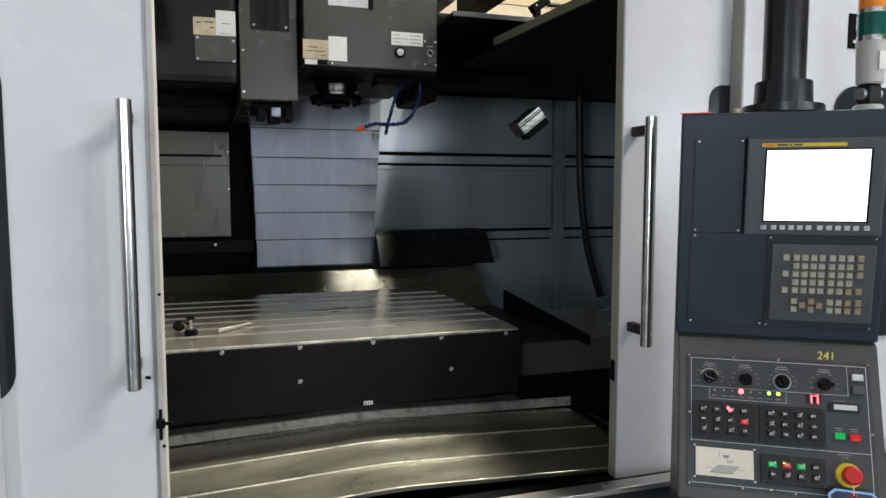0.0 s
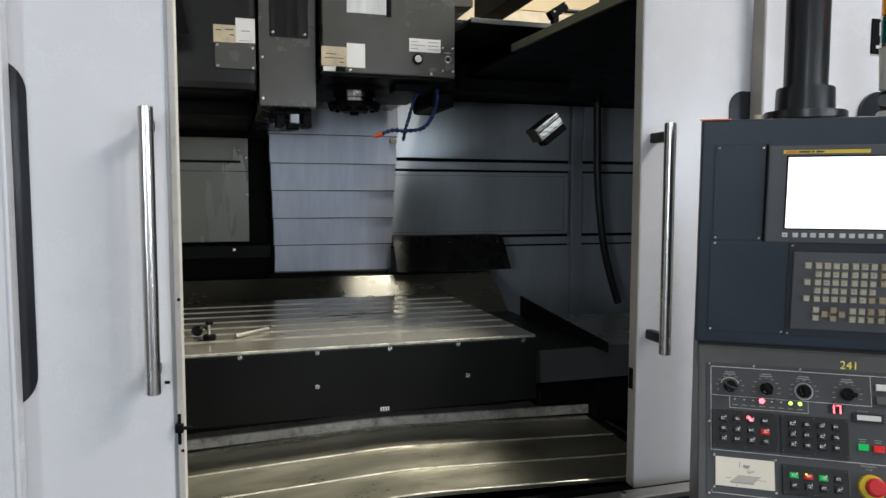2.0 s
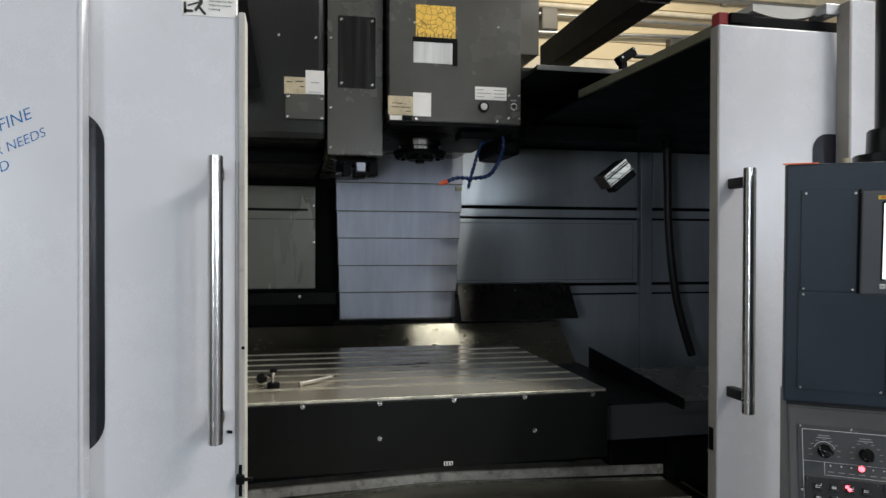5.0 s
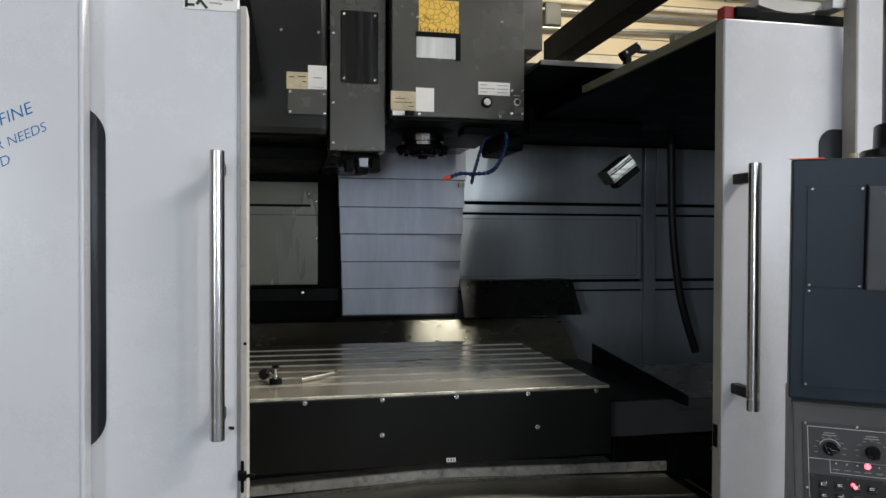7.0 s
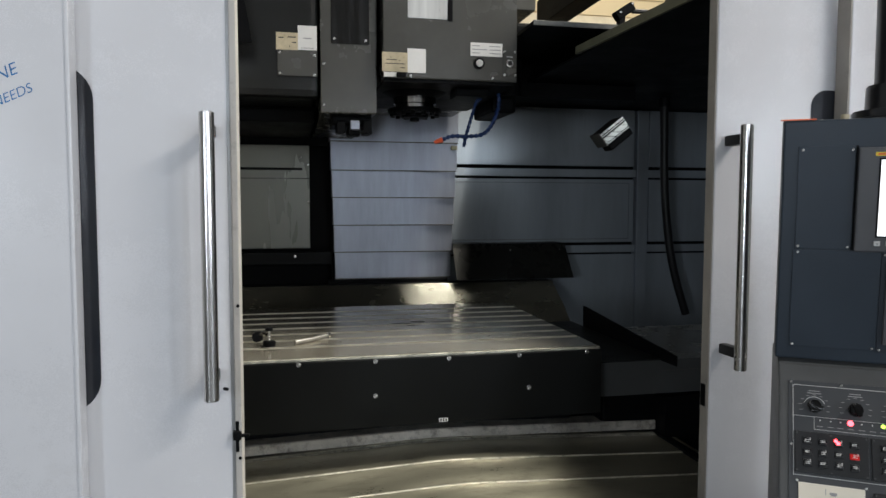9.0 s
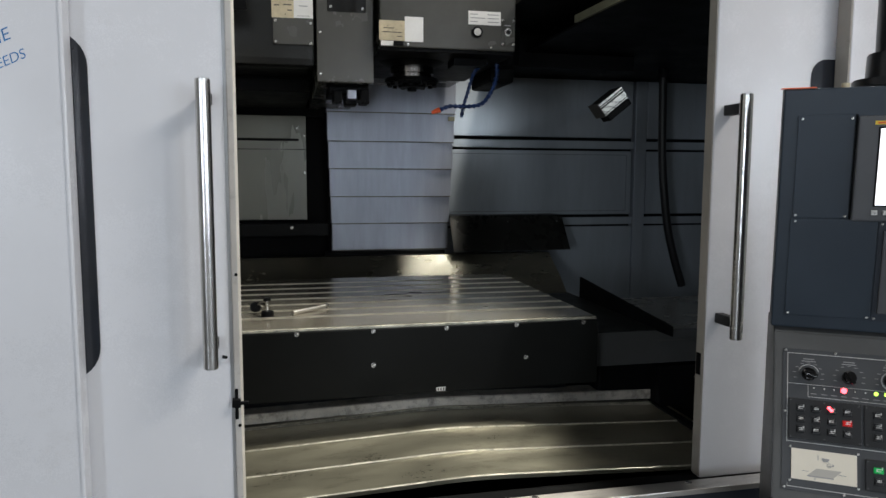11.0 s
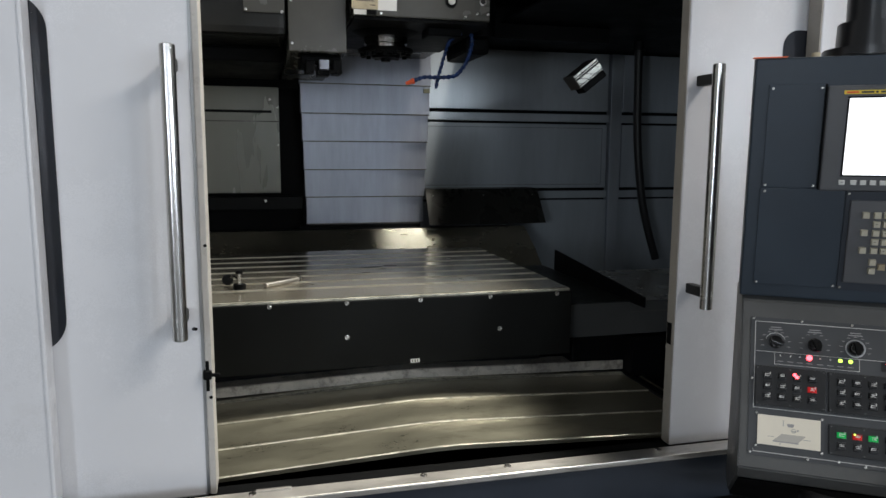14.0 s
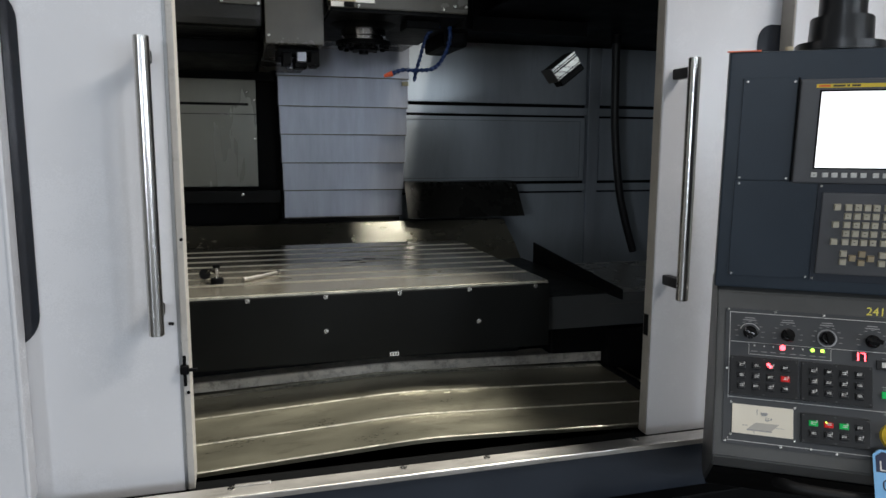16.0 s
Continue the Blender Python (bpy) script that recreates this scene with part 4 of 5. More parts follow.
tube_mesh(bm, [p - Vector((2.24, 2.0, 0.96)) for p in smooth_path([(2.242, 2.0, 2.178), (2.246, 2.0, 1.98), (2.256, 2.0, 1.662), (2.295, 2.0, 1.342), (2.342, 2.0, 1.149), (2.405, 2.0, 0.96)], 8)], 0.0225, 14)
part("hose", bm, RUBBER, ch, smooth=True)
cyl("hose_collar", (2.243, 2.0, 2.13), (0, 0, 1), 0.03, 0.05, BLACK, ch, off=(2.24, 2.0, 0.96))
pin = thing("tool_bar", 0.262, 0.872, ZT, "thin bright steel bar lying on the table", "bar")
bm = bmesh.new()
tube_mesh(bm, [(-0.06, -0.054, 0.008), (0.0, -0.004, 0.0078), (0.055, 0.05, 0.0078)], 0.0072, 10)
part("rod", bm, SILL, pin, smooth=True)
cyl("rod_head", (0.055, 0.05, 0.0095), (0.75, 0.65, 0), 0.0095, 0.012, CHROME, pin, seg=12)
ind = thing("indicator_stand", 0.117, 0.81, ZT, "small black indicator stand standing on the table", "indicator")
cyl("stand_base", (0, 0, 0), (0, 0, 1), 0.03, 0.025, BLACK, ind, bev=0.003)
cyl("stand_post", (0, 0, 0.025), (0, 0, 1), 0.009, 0.05, CHROME, ind)
cyl("stand_cap", (0, 0, 0.075), (0, 0, 1), 0.018, 0.016, BLACK, ind, bev=0.003)
cyl("dial", (-0.06, 0.1, 0.03), (0.2, -1, 0.1), 0.026, 0.018, BLACK, ind, bev=0.003)
bm = bmesh.new()
tube_mesh(bm, [(0, 0, 0.05), (-0.03, 0.05, 0.055), (-0.06, 0.1, 0.03)], 0.007, 8)
part("stand_arm", bm, CHROME, ind)
ind.scale = (0.72, 0.72, 0.72)
slug = thing("steel_rule", 0.2, -0.008, 0.772, "short bright steel strip lying on the door sill", "strip")
box("strip", 0.168, 0.25, -0.012, -0.003, 0.772, 0.777, SILL, slug, 0.001, off=(0.2, -0.008, 0.772))

# ---- control panel ----
YAW = 33.5


def face(origin, tilt):
    a, b = radians(YAW), radians(tilt)
    u = Vector((math.cos(a), -math.sin(a), 0))
    n0 = Vector((-math.sin(a), -math.cos(a), 0))
    vv = math.cos(b) * Vector((0, 0, 1)) - math.sin(b) * n0
    n = math.cos(b) * n0 + math.sin(b) * Vector((0, 0, 1))
    return Matrix(((u.x, vv.x, n.x, origin[0]), (u.y, vv.y, n.y, origin[1]), (u.z, vv.z, n.z, origin[2]), (0, 0, 0, 1)))


UP = face((1.247, -0.279, 1.771), -6)
LO = face((1.285, -0.236, 1.230), 22)
LEVEL = face((1.285, -0.236, 1.230), 0)
cp = thing("control_panel", 0, 0, 0, "dark blue and grey machine control panel with lit screen and keypads", "control panel", m=UP)


def loc(m):
    return UP.inverted() @ m


def pbox(name, u0, u1, v0, v1, n0, n1, mat, parent=cp, bev=0.001, m=Matrix(), label=""):
    bm = bmesh.new()
    add_box(bm, min(u0, u1), max(u0, u1), min(v0, v1), max(v0, v1), n0, n1, bev)
    bm.transform(m)
    return part(name, bm, mat, parent, label)


I4 = Matrix()
pbox("cabinet", 0.0, 0.447, -0.5335, 0.0, -0.05, 0.0, NAVY, m=I4, bev=0.004, label="dark blue upper cabinet")
pbox("cabinet_back", 0.03, 0.43, -0.52, -0.004, -0.2, -0.05, NAVY_DARK, m=I4, bev=0.004)
pbox("blank_plate", 0.03, 0.139, -0.279, -0.056, 0.0, 0.003, NAVY, bev=0.001)
pbox("blank_plate", 0.027, 0.196, -0.503, -0.281, 0.0, 0.003, NAVY, bev=0.001)
pbox("shadow_gap", 0.139, 0.1435, -0.283, -0.056, 0.0, 0.0015, BLACK, bev=0)
pbox("mdi_plate", 0.1985, 0.43, -0.506, -0.284, 0.0, 0.003, NAVY_DARK, bev=0.001)
FACING = Matrix(((1, 0, 0, 0), (0, 0, 1, 0), (0, -1, 0, 0), (0, 0, 0, 1)))
screws(cp, ((0.0385, -0.0635, 0.003), (0.133, -0.0646, 0.003), (0.0362, -0.273, 0.003), (0.0363, -0.2865, 0.003), (0.0334, -0.4975, 0.003), (0.19, -0.4975, 0.003), (0.2035, -0.499, 0.003), (0.424, -0.2886, 0.003), (0.424, -0.4996, 0.003), (0.132, -0.2735, 0.003), (0.2042, -0.289, 0.003)), SCREW_PANEL, turn=FACING)
mon = pbox("monitor", 0.1435, 0.43, -0.2825, -0.0605, 0.0, 0.014, BEZEL, bev=0.004, label="grey monitor bezel")
pbox("screen_recess", 0.181, 0.401, -0.2505, -0.083, 0.0135, 0.0145, BLACK, mon, 0)
pbox("screen", 0.1848, 0.3965, -0.2475, -0.0865, 0.0143, 0.0152, SCREEN, mon, 0, label="glowing white screen")
pbox("name_strip", 0.1734, 0.3474, -0.0785, -0.0705, 0.0138, 0.0146, YELLOW_STRIP, mon, 0, label="yellow strip with dark bars")
for a, b in ((0.178, 0.2), (0.205, 0.228), (0.231, 0.236), (0.24, 0.256)):
    pbox("strip_mark", a, b, -0.0765, -0.0725, 0.0145, 0.0149, ORANGE if a < 0.2 else DARKPRINT, mon, 0)


def key_mesh(name, w, h, d, mat):
    bm = bmesh.new()
    vs = bmesh.ops.create_cube(bm, size=1, matrix=Matrix.Translation((0, 0, d / 2)) @ Matrix.Diagonal((w, h, d, 1)))["verts"]
    for q in vs:
        if q.co.z > d * 0.6:
            q.co.x *= 0.84
            q.co.y *= 0.84
    me = bpy.data.meshes.new(name)
    bm.to_mesh(me)
    bm.free()
    me.materials.append(mat)
    return me


SOFT = key_mesh("soft_key", 0.0125, 0.0105, 0.004, PALE)
IVORY = key_mesh("key", 0.0142, 0.0142, 0.007, KEY)
OCHRE = key_mesh("key", 0.0142, 0.0142, 0.007, KEY_OCHRE)
DARKKEY = key_mesh("pad_key", 0.0165, 0.0145, 0.005, KEY_DARK)
GREENKEY = key_mesh("pad_key", 0.0185, 0.0125, 0.006, GREENP)
REDKEY = key_mesh("pad_key", 0.0185, 0.0125, 0.006, REDLENS)
MARK_A = key_mesh("legend", 0.0095, 0.0014, 0.0006, PALE)
MARK_B = key_mesh("legend", 0.0018, 0.0058, 0.0006, PALE)
MARK_C = key_mesh("legend", 0.004, 0.0015, 0.0006, DARKPRINT)


def put(mesh, name, parent, m, u, v, n):
    ob = new(name, mesh)
    ob.parent = parent
    ob.matrix_local = m @ Matrix.Translation((u, v, n))
    return ob


for k, u in enumerate((0.185, 0.207, 0.2253, 0.2437, 0.262, 0.2805, 0.3039, 0.3228, 0.3412, 0.3597, 0.378, 0.3994)):
    q = put(SOFT, "soft_key", mon, I4, u, -0.2635, 0.0135)
    if k in (0, 11):
        put(MARK_C, "legend", q, I4, 0, 0, 0.004)
mdi = pbox("mdi_keyboard", 0.2075, 0.4255, -0.487, -0.303, 0.002, 0.011, BEZEL, bev=0.003, label="grey keyboard unit with ivory keys")
cols = (0.2602, 0.2784, 0.2965, 0.3139, 0.3352, 0.354, 0.3723)
for r in range(5):
    v = -0.334 - 0.0193 * r
    for c, u in enumerate(cols):
        q = put(OCHRE if (r == 4 and c == 6) else IVORY, "key", mdi, I4, u, v, 0.011)
        if (r + c) % 2:
            put(MARK_C, "legend", q, I4, -0.001, 0.001, 0.007)
for r, v in ((0, -0.334), (2, -0.3726), (4, -0.4114)):
    put(IVORY, "key", mdi, I4, 0.2384, v, 0.011)
for v in (-0.334, -0.353, -0.3722, -0.411):
    put(OCHRE, "key", mdi, I4, 0.3931, v, 0.011)
for u, v in ((0.2599, -0.4374), (0.2599, -0.4564), (0.2778, -0.4471), (0.2962, -0.4372), (0.2962, -0.4567), (0.3138, -0.4468)):
    put(OCHRE if u > 0.27 else IVORY, "key", mdi, I4, u, v, 0.011)
for u in (0.336, 0.354, 0.3728, 0.394):
    for v in (-0.438, -0.457):
        put(IVORY if u < 0.36 else OCHRE, "key", mdi, I4, u, v, 0.011)

# lower console: a sloped desk
m = loc(LEVEL)
bm = bmesh.new()
c22, s22 = math.cos(radians(22)), math.sin(radians(22))
side = [(0.0, 0.0), (0.378 * s22, -0.378 * c22), (0.378 * s22 - 0.02, -0.378 * c22 - 0.03), (-0.1, -0.52), (-0.2, -0.52), (-0.2, 0.01), (-0.02, 0.01)]
prism(bm, [(-b, a) for a, b in side], 0.0, 0.438, m @ Matrix(((0, 0, 1, 0), (-1, 0, 0, 0), (0, 1, 0, 0), (0, 0, 0, 1))))
bmesh.ops.bevel(bm, geom=bm.edges[:], offset=0.003, segments=2, affect="EDGES")
con = part("console", bm, CONSOLE, cp, "sloped grey operator console")
bm = bmesh.new()
prism(bm, [(-b, a) for a, b in ((0.378 * s22 - 0.022, -0.378 * c22 - 0.036), (-0.1, -0.53), (-0.2, -0.53), (-0.2, -0.36))], 0.006, 0.432, m @ Matrix(((0, 0, 1, 0), (-1, 0, 0, 0), (0, 1, 0, 0), (0, 0, 0, 1))))
part("console_underside", bm, BLACK, cp)
L = loc(LO)


def cbox(name, u0, u1, v0, v1, n0, n1, mat, parent=con, bev=0.0006, label=""):
    return pbox(name, u0, u1, v0, v1, n0, n1, mat, parent, bev, L, label)


cbox("console_plate", 0.0195, 0.4185, -0.3475, -0.039, 0.0, 0.002, PLATE, label="dark printed control plate")
T = 0.0021
for a in ((0.0286, 0.41, -0.0497, -0.0485), (0.0286, 0.0298, -0.246, -0.0485), (0.4088, 0.41, -0.337, -0.0485), (0.0286, 0.4095, -0.2445, -0.2433),
          (0.0303, 0.41, -0.34, -0.3388), (0.031, 0.37, -0.1176, -0.1166), (0.3695, 0.3705, -0.1176, -0.0497), (0.0303, 0.0312, -0.34, -0.333),
          (0.0703, 0.2395, -0.1176, -0.1168), (0.0703, 0.2395, -0.1444, -0.1436), (0.0703, 0.0711, -0.144, -0.117), (0.2388, 0.2396, -0.144, -0.117)):
    cbox("white_line", *a, T, T + 0.0004, PALE, bev=0)
Lq = L @ FACING
screws(con, [L @ Vector(p) for p in ((0.025, -0.043, T), (0.125, -0.043, T), (0.2, -0.34, T), (0.225, -0.0435, T), (0.414, -0.044, T), (0.025, -0.18, T), (0.025, -0.342, T), (0.414, -0.2, T), (0.14, -0.343, T), (0.25, -0.3435, T))], SCREW_PANEL, turn=Lq.to_3x3().to_4x4())


def knob(u, v, r, turn):
    k = part("knob", knob_mesh(u, v, r, turn), KNOB, con, "black pointer knob")
    bm = bmesh.new()
    a0, a1 = (200, -20) if r < 0.02 else (180, 0)
    for i in range(9):
        a = radians(a0 + (a1 - a0) * i / 8)
        add_box(bm, -0.0032, 0.0032, -0.0006, 0.0006, T, T + 0.0004, 0, L @ Matrix.Translation((u + (r + 0.014) * math.cos(a), v + (r + 0.011) * math.sin(a), 0)))
    part("scale_marks", bm, GREYPRINT, con)
    for w, dv in ((0.022, 0.034), (0.028, 0.029)):
        cbox("dim_bar", u - w / 2, u + w / 2, v + dv - 0.001, v + dv + 0.001, T, T + 0.0004, GREYPRINT, bev=0)


def knob_mesh(u, v, r, turn):
    bm = bmesh.new()
    add_cyl(bm, (u, v, T), (0, 0, 1), r, 0.006, seg=24)
    add_cyl(bm, (u, v, T + 0.006), (0, 0, 1), r * 0.82, 0.014, r2=r * 0.72, seg=24)
    add_box(bm, -r * 1.15, r * 0.9, -r * 0.32, r * 0.32, T + 0.012, T + 0.024, 0.002, Matrix.Translation((u, v, 0)) @ pose(0, 0, 0, 0, 0, turn))
    bm.transform(L)
    return bm


def ring(u, v, r0, r1, a0, a1, mat, name):
    bm = bmesh.new()
    n = 24
    inner, outer = [], []
    for i in range(n + 1):
        a = radians(a0 + (a1 - a0) * i / n)
        inner.append(bm.verts.new(L @ Vector((u + r0 * math.cos(a), v + r0 * math.sin(a), T + 0.0004))))
        outer.append(bm.verts.new(L @ Vector((u + r1 * math.cos(a), v + r1 * math.sin(a), T + 0.0004))))
    for i in range(n):
        bm.faces.new((inner[i], outer[i], outer[i + 1], inner[i + 1]))
    return part(name, bm, mat, con)


for u, turn in ((0.0716, 160), (0.1514, 115), (0.2317, 100), (0.3215, 170)):
    knob(u, -0.0945, 0.0145, turn)
ring(0.0716, -0.0945, 0.0205, 0.0217, 20, 160, PALE, "dial_arc")
ring(0.2317, -0.0945, 0.0172, 0.0202, 0, 360, GALV, "dial_ring")
for k, u in enumerate((0.0823, 0.1029, 0.1219, 0.1412, 0.1625, 0.1825, 0.2025, 0.2223)):
    lit = {3: LED_RED, 6: LED_GREEN, 7: LED_GREEN}.get(k, PALE)
    r = {3: 0.0062, 6: 0.0043, 7: 0.0043}.get(k, 0.0018)
    bm = bmesh.new()
    add_cyl(bm, (u, -0.1238, T), (0, 0, 1), r, 0.0025, r2=r * 0.7, seg=14)
    bm.transform(L)
    part("indicator_light", bm, lit, con)
    cbox("dim_bar", u - 0.006, u + 0.006, -0.1375, -0.136, T, T + 0.0004, GREYPRINT, bev=0)
cbox("digit_window", 0.281, 0.312, -0.1395, -0.12, T, T + 0.001, PAD)
for u, bars in ((0.2845, "r"), (0.298, "tr")):
    for key, a in (("t", (0, 0.0095, -0.1225, -0.1205)), ("m", (0, 0.0095, -0.1305, -0.129)), ("b", (0, 0.0095, -0.139, -0.1375)), ("r", (0.0066, 0.0095, -0.139, -0.1205))):
        if key in bars:
            cbox("digit_bar", u + a[0], u + a[1], a[2], a[3], T + 0.001, T + 0.0016, LED_RED, bev=0)
cbox("switch_cap", 0.379, 0.4025, -0.082, -0.067, T, T + 0.007, PALE, bev=0.0015, label="pale rocker cap")
cbox("switch_cap", 0.3785, 0.403, -0.1125, -0.094, T, T + 0.006, CONSOLE, bev=0.0015)
cbox("meter_bezel", 0.328, 0.392, -0.1545, -0.134, T, T + 0.004, PAD, bev=0.001)
cbox("meter_face", 0.338, 0.386, -0.15, -0.1385, T + 0.004, T + 0.0048, PALE, bev=0, label="pale meter strip")
for k in range(4):
    cbox("dim_bar", 0.34 + 0.012 * (k % 2), 0.35 + 0.012 * (k % 2), -0.1305 + 0 * k, -0.129, T, T + 0.0004, GREYPRINT, bev=0)


def pad(u0, u1, v0, v1):
    return cbox("keypad", u0, u1, v0, v1, T, T + 0.006, PAD, bev=0.0015, label="black membrane keypad")


def legend_key(padob, u, v, n, mesh=DARKKEY, seed=0):
    q = new("pad_key", mesh)
    q.parent = padob
    q.matrix_local = L @ Matrix.Translation((u, v, n))
    put(MARK_A, "legend", q, I4, -0.001 + 0.001 * (seed % 3), -0.0015 + 0.0012 * (seed % 2), 0.0052 if mesh is DARKKEY else 0.0062)
    put(MARK_B, "legend", q, I4, -0.004 + 0.003 * (seed % 3), 0.001, 0.0052 if mesh is DARKKEY else 0.0062)
    put(MARK_A, "legend", q, I4, 0.001 - 0.001 * (seed % 2), 0.0026, 0.0052 if mesh is DARKKEY else 0.0062)
    put(MARK_C if seed % 2 else MARK_B, "legend", q, I4, 0.0055, 0.0045, 0.0052 if mesh is DARKKEY else 0.0062)
    return q


p1 = pad(0.0315, 0.1735, -0.238, -0.1505)
p2 = pad(0.1785, 0.3195, -0.2375, -0.151)
p3 = pad(0.1795, 0.314, -0.327, -0.263)
for r, v in enumerate((-0.171, -0.1945, -0.217)):
    for c in range(4):
        legend_key(p1, 0.0557 + 0.0302 * c, v, T + 0.006, REDKEY if (r, c) == (1, 3) else DARKKEY, r + c)
        legend_key(p2, 0.2034 + 0.0299 * c, v, T + 0.006, DARKKEY, r * 2 + c)
for r, v in enumerate((-0.284, -0.3062)):
    for c in range(4):
        legend_key(p3, 0.2036 + 0.0299 * c, v, T + 0.006, (GREENKEY, REDKEY, GREENKEY, DARKKEY)[c] if r == 0 else DARKKEY, r + c)
for u, v in ((0.1105, -0.1655), (0.115, -0.1705)):
    bm = bmesh.new()
    add_cyl(bm, (u, v, T + 0.011), (0, 0, 1), 0.0036, 0.002, seg=12)
    bm.transform(L)
    part("key_light", bm, LED_RED, con)
bm = bmesh.new()
add_cyl(bm, (0.2275, -0.2795, T + 0.012), (0, 0, 1), 0.002, 0.002, seg=10)
bm.transform(L)
part("key_light", bm, LED_GREEN, con)
for p, (a, b, c, d) in ((p1, (0.036, 0.169, -0.2335, -0.155)), (p2, (0.183, 0.315, -0.233, -0.1555)), (p3, (0.184, 0.3095, -0.3225, -0.2675))):
    for u in (a, (a + b) / 2, b):
        for v in (c, d):
            bm = bmesh.new()
            add_cyl(bm, (u, v, T + 0.006), (0, 0, 1), 0.0018, 0.0008, seg=8)
            bm.transform(L)
            part("pad_screw", bm, CONSOLE, p)
cbox("push_button", 0.337, 0.3575, -0.216, -0.2015, T, T + 0.006, GREENP, bev=0.001, label="lit green square button")
cbox("push_button", 0.3675, 0.3885, -0.2175, -0.203, T, T + 0.006, REDLENS, bev=0.001, label="red square button")
for u in (0.347, 0.378):
    cbox("dim_bar", u - 0.008, u + 0.008, -0.1925, -0.191, T, T + 0.0004, GREYPRINT, bev=0)
    cbox("dim_bar", u - 0.006, u + 0.006, -0.1975, -0.196, T, T + 0.0004, GREYPRINT, bev=0)
dia = cbox("axis_diagram", 0.0385, 0.1645, -0.323, -0.2585, T, T + 0.002, CREAM, label="cream plate with a small axis drawing")
slab("diagram_block", [(0.07, -0.312), (0.12, -0.312), (0.136, -0.296), (0.088, -0.296)], T + 0.002, T + 0.0024, L, material("diagram_grey", (0.42, 0.4, 0.36), 0.5), dia)
for a in ((0.07, 0.121, -0.3145, -0.312), (0.06, 0.072, -0.3045, -0.3035), (0.13, 0.145, -0.3045, -0.3035), (0.09, 0.0912, -0.279, -0.267), (0.098, 0.112, -0.2775, -0.273), (0.1, 0.11, -0.28, -0.2775),
          (0.107, 0.117, -0.289, -0.2875), (0.084, 0.0855, -0.3205, -0.315), (0.118, 0.121, -0.288, -0.284)):
    cbox("diagram_line", *a, T + 0.0022, T + 0.0027, GREYPRINT, dia, 0)
ring(0.1115, -0.287, 0.0035, 0.0045, 0, 360, GREYPRINT, "diagram_arc").location += L.to_3x3() @ Vector((0, 0, 0.002))
for u, v in ((0.036, -0.2555), (0.167, -0.2555), (0.036, -0.3265), (0.167, -0.3265)):
    screws(con, [L @ Vector((u, v, T))], SCREW_PANEL, turn=Lq.to_3x3().to_4x4())
bm = bmesh.new()
add_cyl(bm, (0.359, -0.2935, T), (0, 0, 1), 0.0275, 0.012, r2=0.026, seg=32)
bm.transform(L)
es = part("emergency_stop", bm, YELLOW_STRIP, con, "red mushroom stop button on a yellow collar")
bm = bmesh.new()
add_cyl(bm, (0.361, -0.2935, T + 0.012), (0, 0, 1), 0.014, 0.012, seg=24)
add_cyl(bm, (0.361, -0.2935, T + 0.022), (0, 0, 1), 0.02, 0.01, seg=32)
add_cyl(bm, (0.361, -0.2935, T + 0.032), (0, 0, 1), 0.02, 0.004, r2=0.015, seg=32)
bm.transform(L)
part("stop_cap", bm, REDP, es)
for words, du, dv in (("EMERGENCY", 0.0165, 0.0425), ("STOP", 0.008, 0.0355)):
    lettering("stop_words", words, 0.0058, L @ Matrix.Translation((0.357 - du, -0.2935 + dv, T)), GREYPRINT, con)
lettering("chalk_number", "241", 0.026, L @ Matrix.Translation((0.309, -0.0355, 0.0008)), YELLOWPEN, con, 0.1, "yellow handwritten number")
bm = bmesh.new()
tube_mesh(bm, [L @ p for p in smooth_path([Vector((0.14, -0.42, -0.05)), Vector((0.15, -0.42, 0.0)), Vector((0.19, -0.425, 0.02)), Vector((0.3, -0.427, 0.02)), Vector((0.36, -0.42, 0.0)), Vector((0.36, -0.42, -0.05))], 6)], 0.012, 10)
part("grab_rail", bm, RUBBER, cp, "black grab rail", smooth=True)
pbox("orange_tape", -0.004, 0.062, 0.0, 0.003, -0.05, 0.002, ORANGE_TAPE, bev=0.0008, label="bright orange tape strip")

# post that carries the panel
pm = UP @ Matrix.Translation((0.207, 0.0, -0.1))
PX, PY, PZ = pm.translation.x + 0.034, pm.translation.y, 1.777
post = thing("panel_post", PX, PY, PZ, "black tubular post carrying the control panel from above", "post")
cyl("post_flange", (0, 0, 0), (0, 0, 1), 0.092, 0.019, POST, post, seg=48, bev=0.003)
cyl("post_collar", (0, 0, 0.019), (0, 0, 1), 0.066, 0.057, POST, post, r2=0.064, seg=48, bev=0.003)
cyl("post_tube", (0, 0, 0.075), (0, 0, 1), 0.0485, 1.12, POST, post, seg=48)
box("post_arm", -0.06, 1.3, -0.06, 0.06, 1.14, 1.3, NAVY_DARK, post, 0.01)
box("arm_bracket", 1.1, 1.3, 0.0, 0.5, 1.1, 1.34, NAVY_DARK, post, 0.01)
box("arm_support", 1.15, 1.3, 0.4, 0.75, -1.777, 1.34, NAVY_DARK, post, 0.01)
cyl("gland", (-0.11, 0.03, 0.0), (0, 0, 1), 0.009, 0.012, KRAFT, post, seg=12)

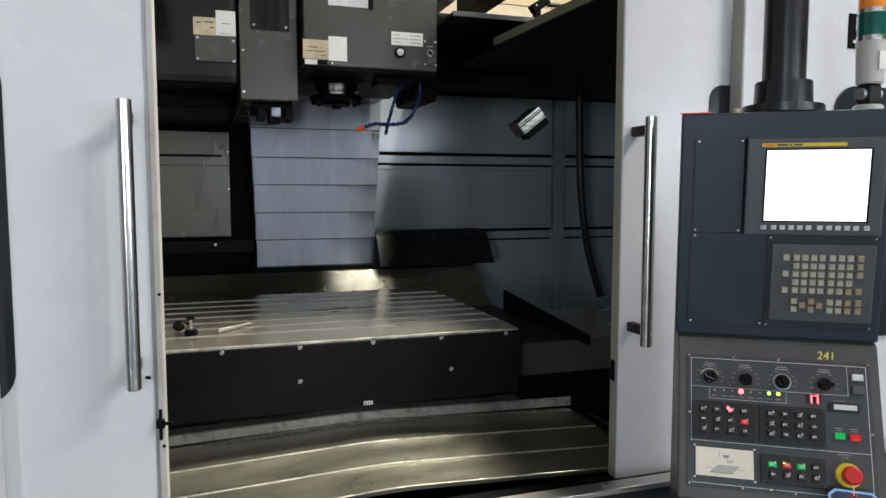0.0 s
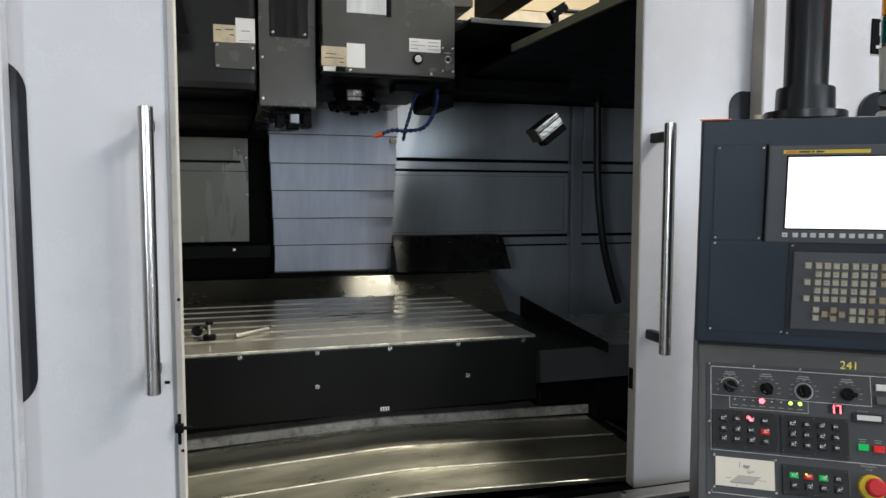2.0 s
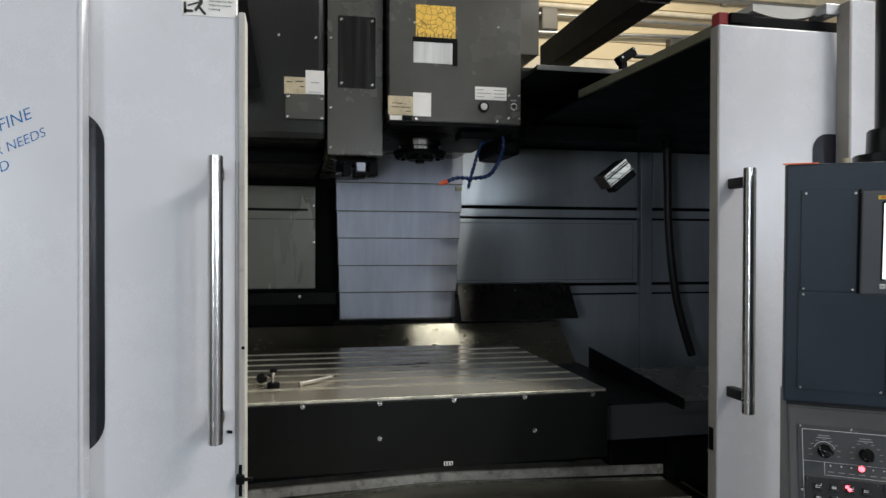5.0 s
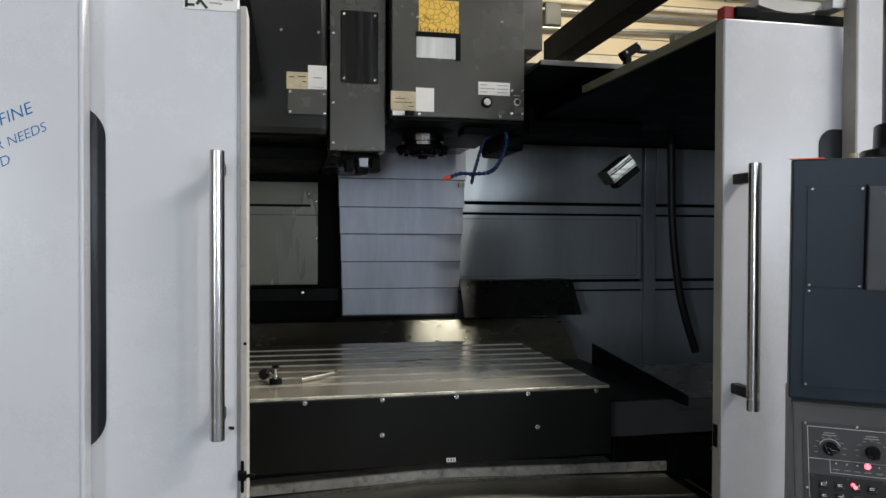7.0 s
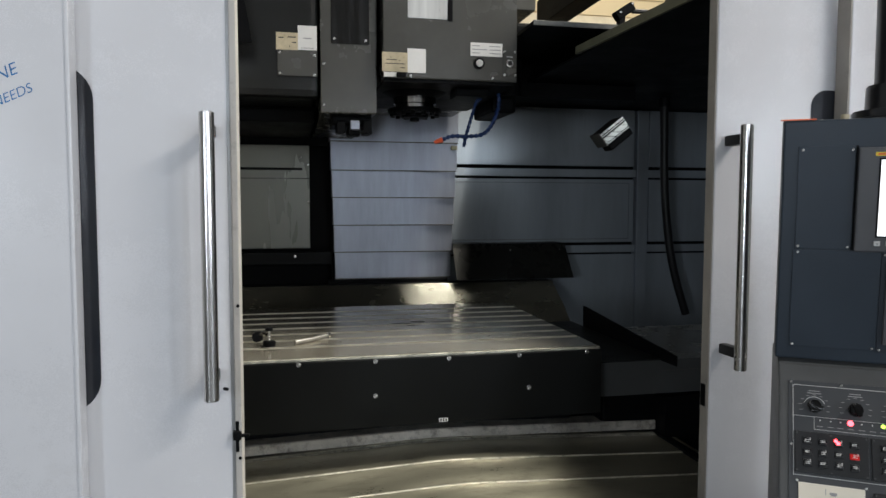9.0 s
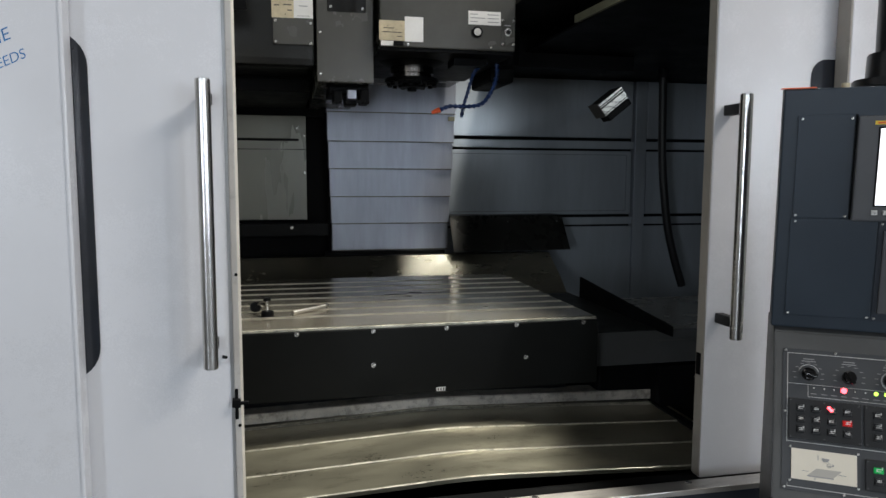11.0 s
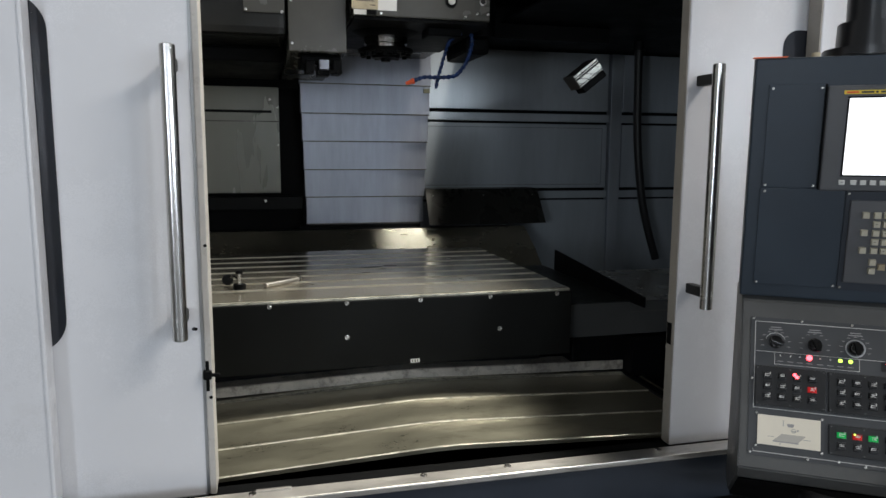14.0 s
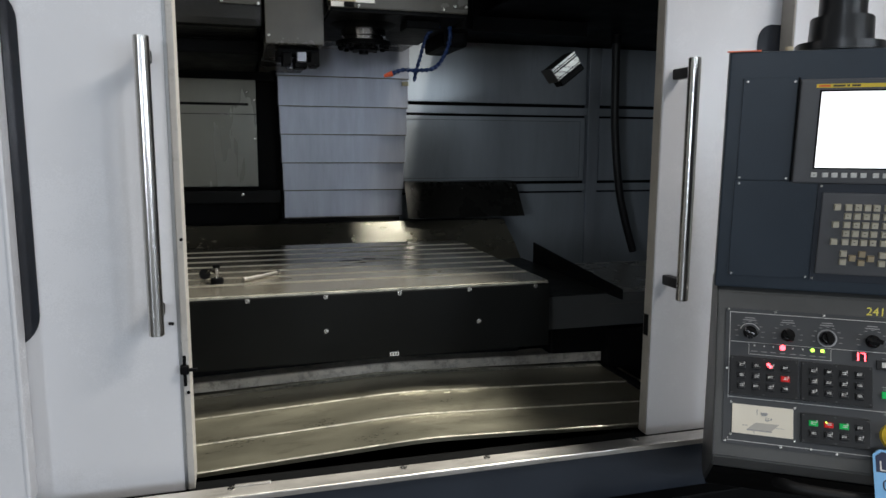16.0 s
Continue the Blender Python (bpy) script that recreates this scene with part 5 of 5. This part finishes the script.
tw = UP @ Matrix.Translation((0.403, 0.0, -0.06))
tower = thing("signal_tower", tw.translation.x, tw.translation.y, 1.772, "grey signal tower with green and amber lenses on a swivel foot", "signal light")
cyl("tower_foot", (0, 0, 0), (0, 0, 1), 0.031, 0.014, GREY_TOWER, tower, bev=0.003)
box("swivel_joint", -0.018, 0.018, -0.02, 0.02, 0.015, 0.06, RUBBER, tower, 0.008)
cyl("joint_bolt", (-0.028, 0, 0.038), (1, 0, 0), 0.013, 0.056, GALV, tower)
cyl("tower_body", (0, 0, 0.06), (0, 0, 1), 0.028, 0.096, GREY_TOWER, tower, r2=0.031, seg=32, bev=0.003)
box("tower_label", -0.01, 0.012, -0.0325, -0.0295, 0.09, 0.13, PAPER, tower, 0.001)
z = 0.156
for nm, mt in (("green_lens", GREEN_TOWER), ("amber_lens", AMBER_TOWER), ("red_lens", REDP)):
    cyl("tower_ring", (0, 0, z), (0, 0, 1), 0.0305, 0.01, CHROME, tower, seg=32)
    cyl(nm, (0, 0, z + 0.01), (0, 0, 1), 0.0295, 0.05, mt, tower, seg=32)
    z += 0.06
cyl("tower_cap", (0, 0, z), (0, 0, 1), 0.0305, 0.014, CHROME, tower, seg=32)

tag = thing("hanging_tag", 0, 0, 0, "blue card tag hanging from the stop button", "tag", m=LO @ Matrix.Translation((0.36, -0.325, 0.03)) @ pose(0, 0, 0, -18, 0, -2))
slab("card", [(-0.05, -0.13), (0.05, -0.13), (0.05, -0.012), (0.038, 0.0), (-0.036, 0.0), (-0.05, -0.012)], 0.0, 0.0012, Matrix(), TAGBLUE, tag)
slab("header", [(-0.045, -0.048), (0.045, -0.048), (0.045, -0.015), (0.035, -0.005), (-0.033, -0.005), (-0.045, -0.015)], 0.0012, 0.0016, Matrix(), TAGNAVY, tag)
lettering("tag_letter", "L", 0.03, Matrix.Translation((-0.04, -0.045, 0.0018)), PALE, tag)
lettering("tag_letter", "0", 0.032, Matrix.Translation((-0.036, -0.085, 0.0014)), TAGNAVY, tag)
bm = bmesh.new()
tube_mesh(bm, [(0.006 * math.cos(k * math.pi / 6), -0.012 + 0.006 * math.sin(k * math.pi / 6), 0.002) for k in range(13)], 0.0016, 6)
part("eyelet", bm, REDP, tag)
bm = bmesh.new()
tube_mesh(bm, smooth_path([(0, -0.012, 0.003), (0.003, 0.015, -0.004), (0.0, 0.035, -0.01)], 5), 0.001, 6)
part("tag_string", bm, PAPER, tag)
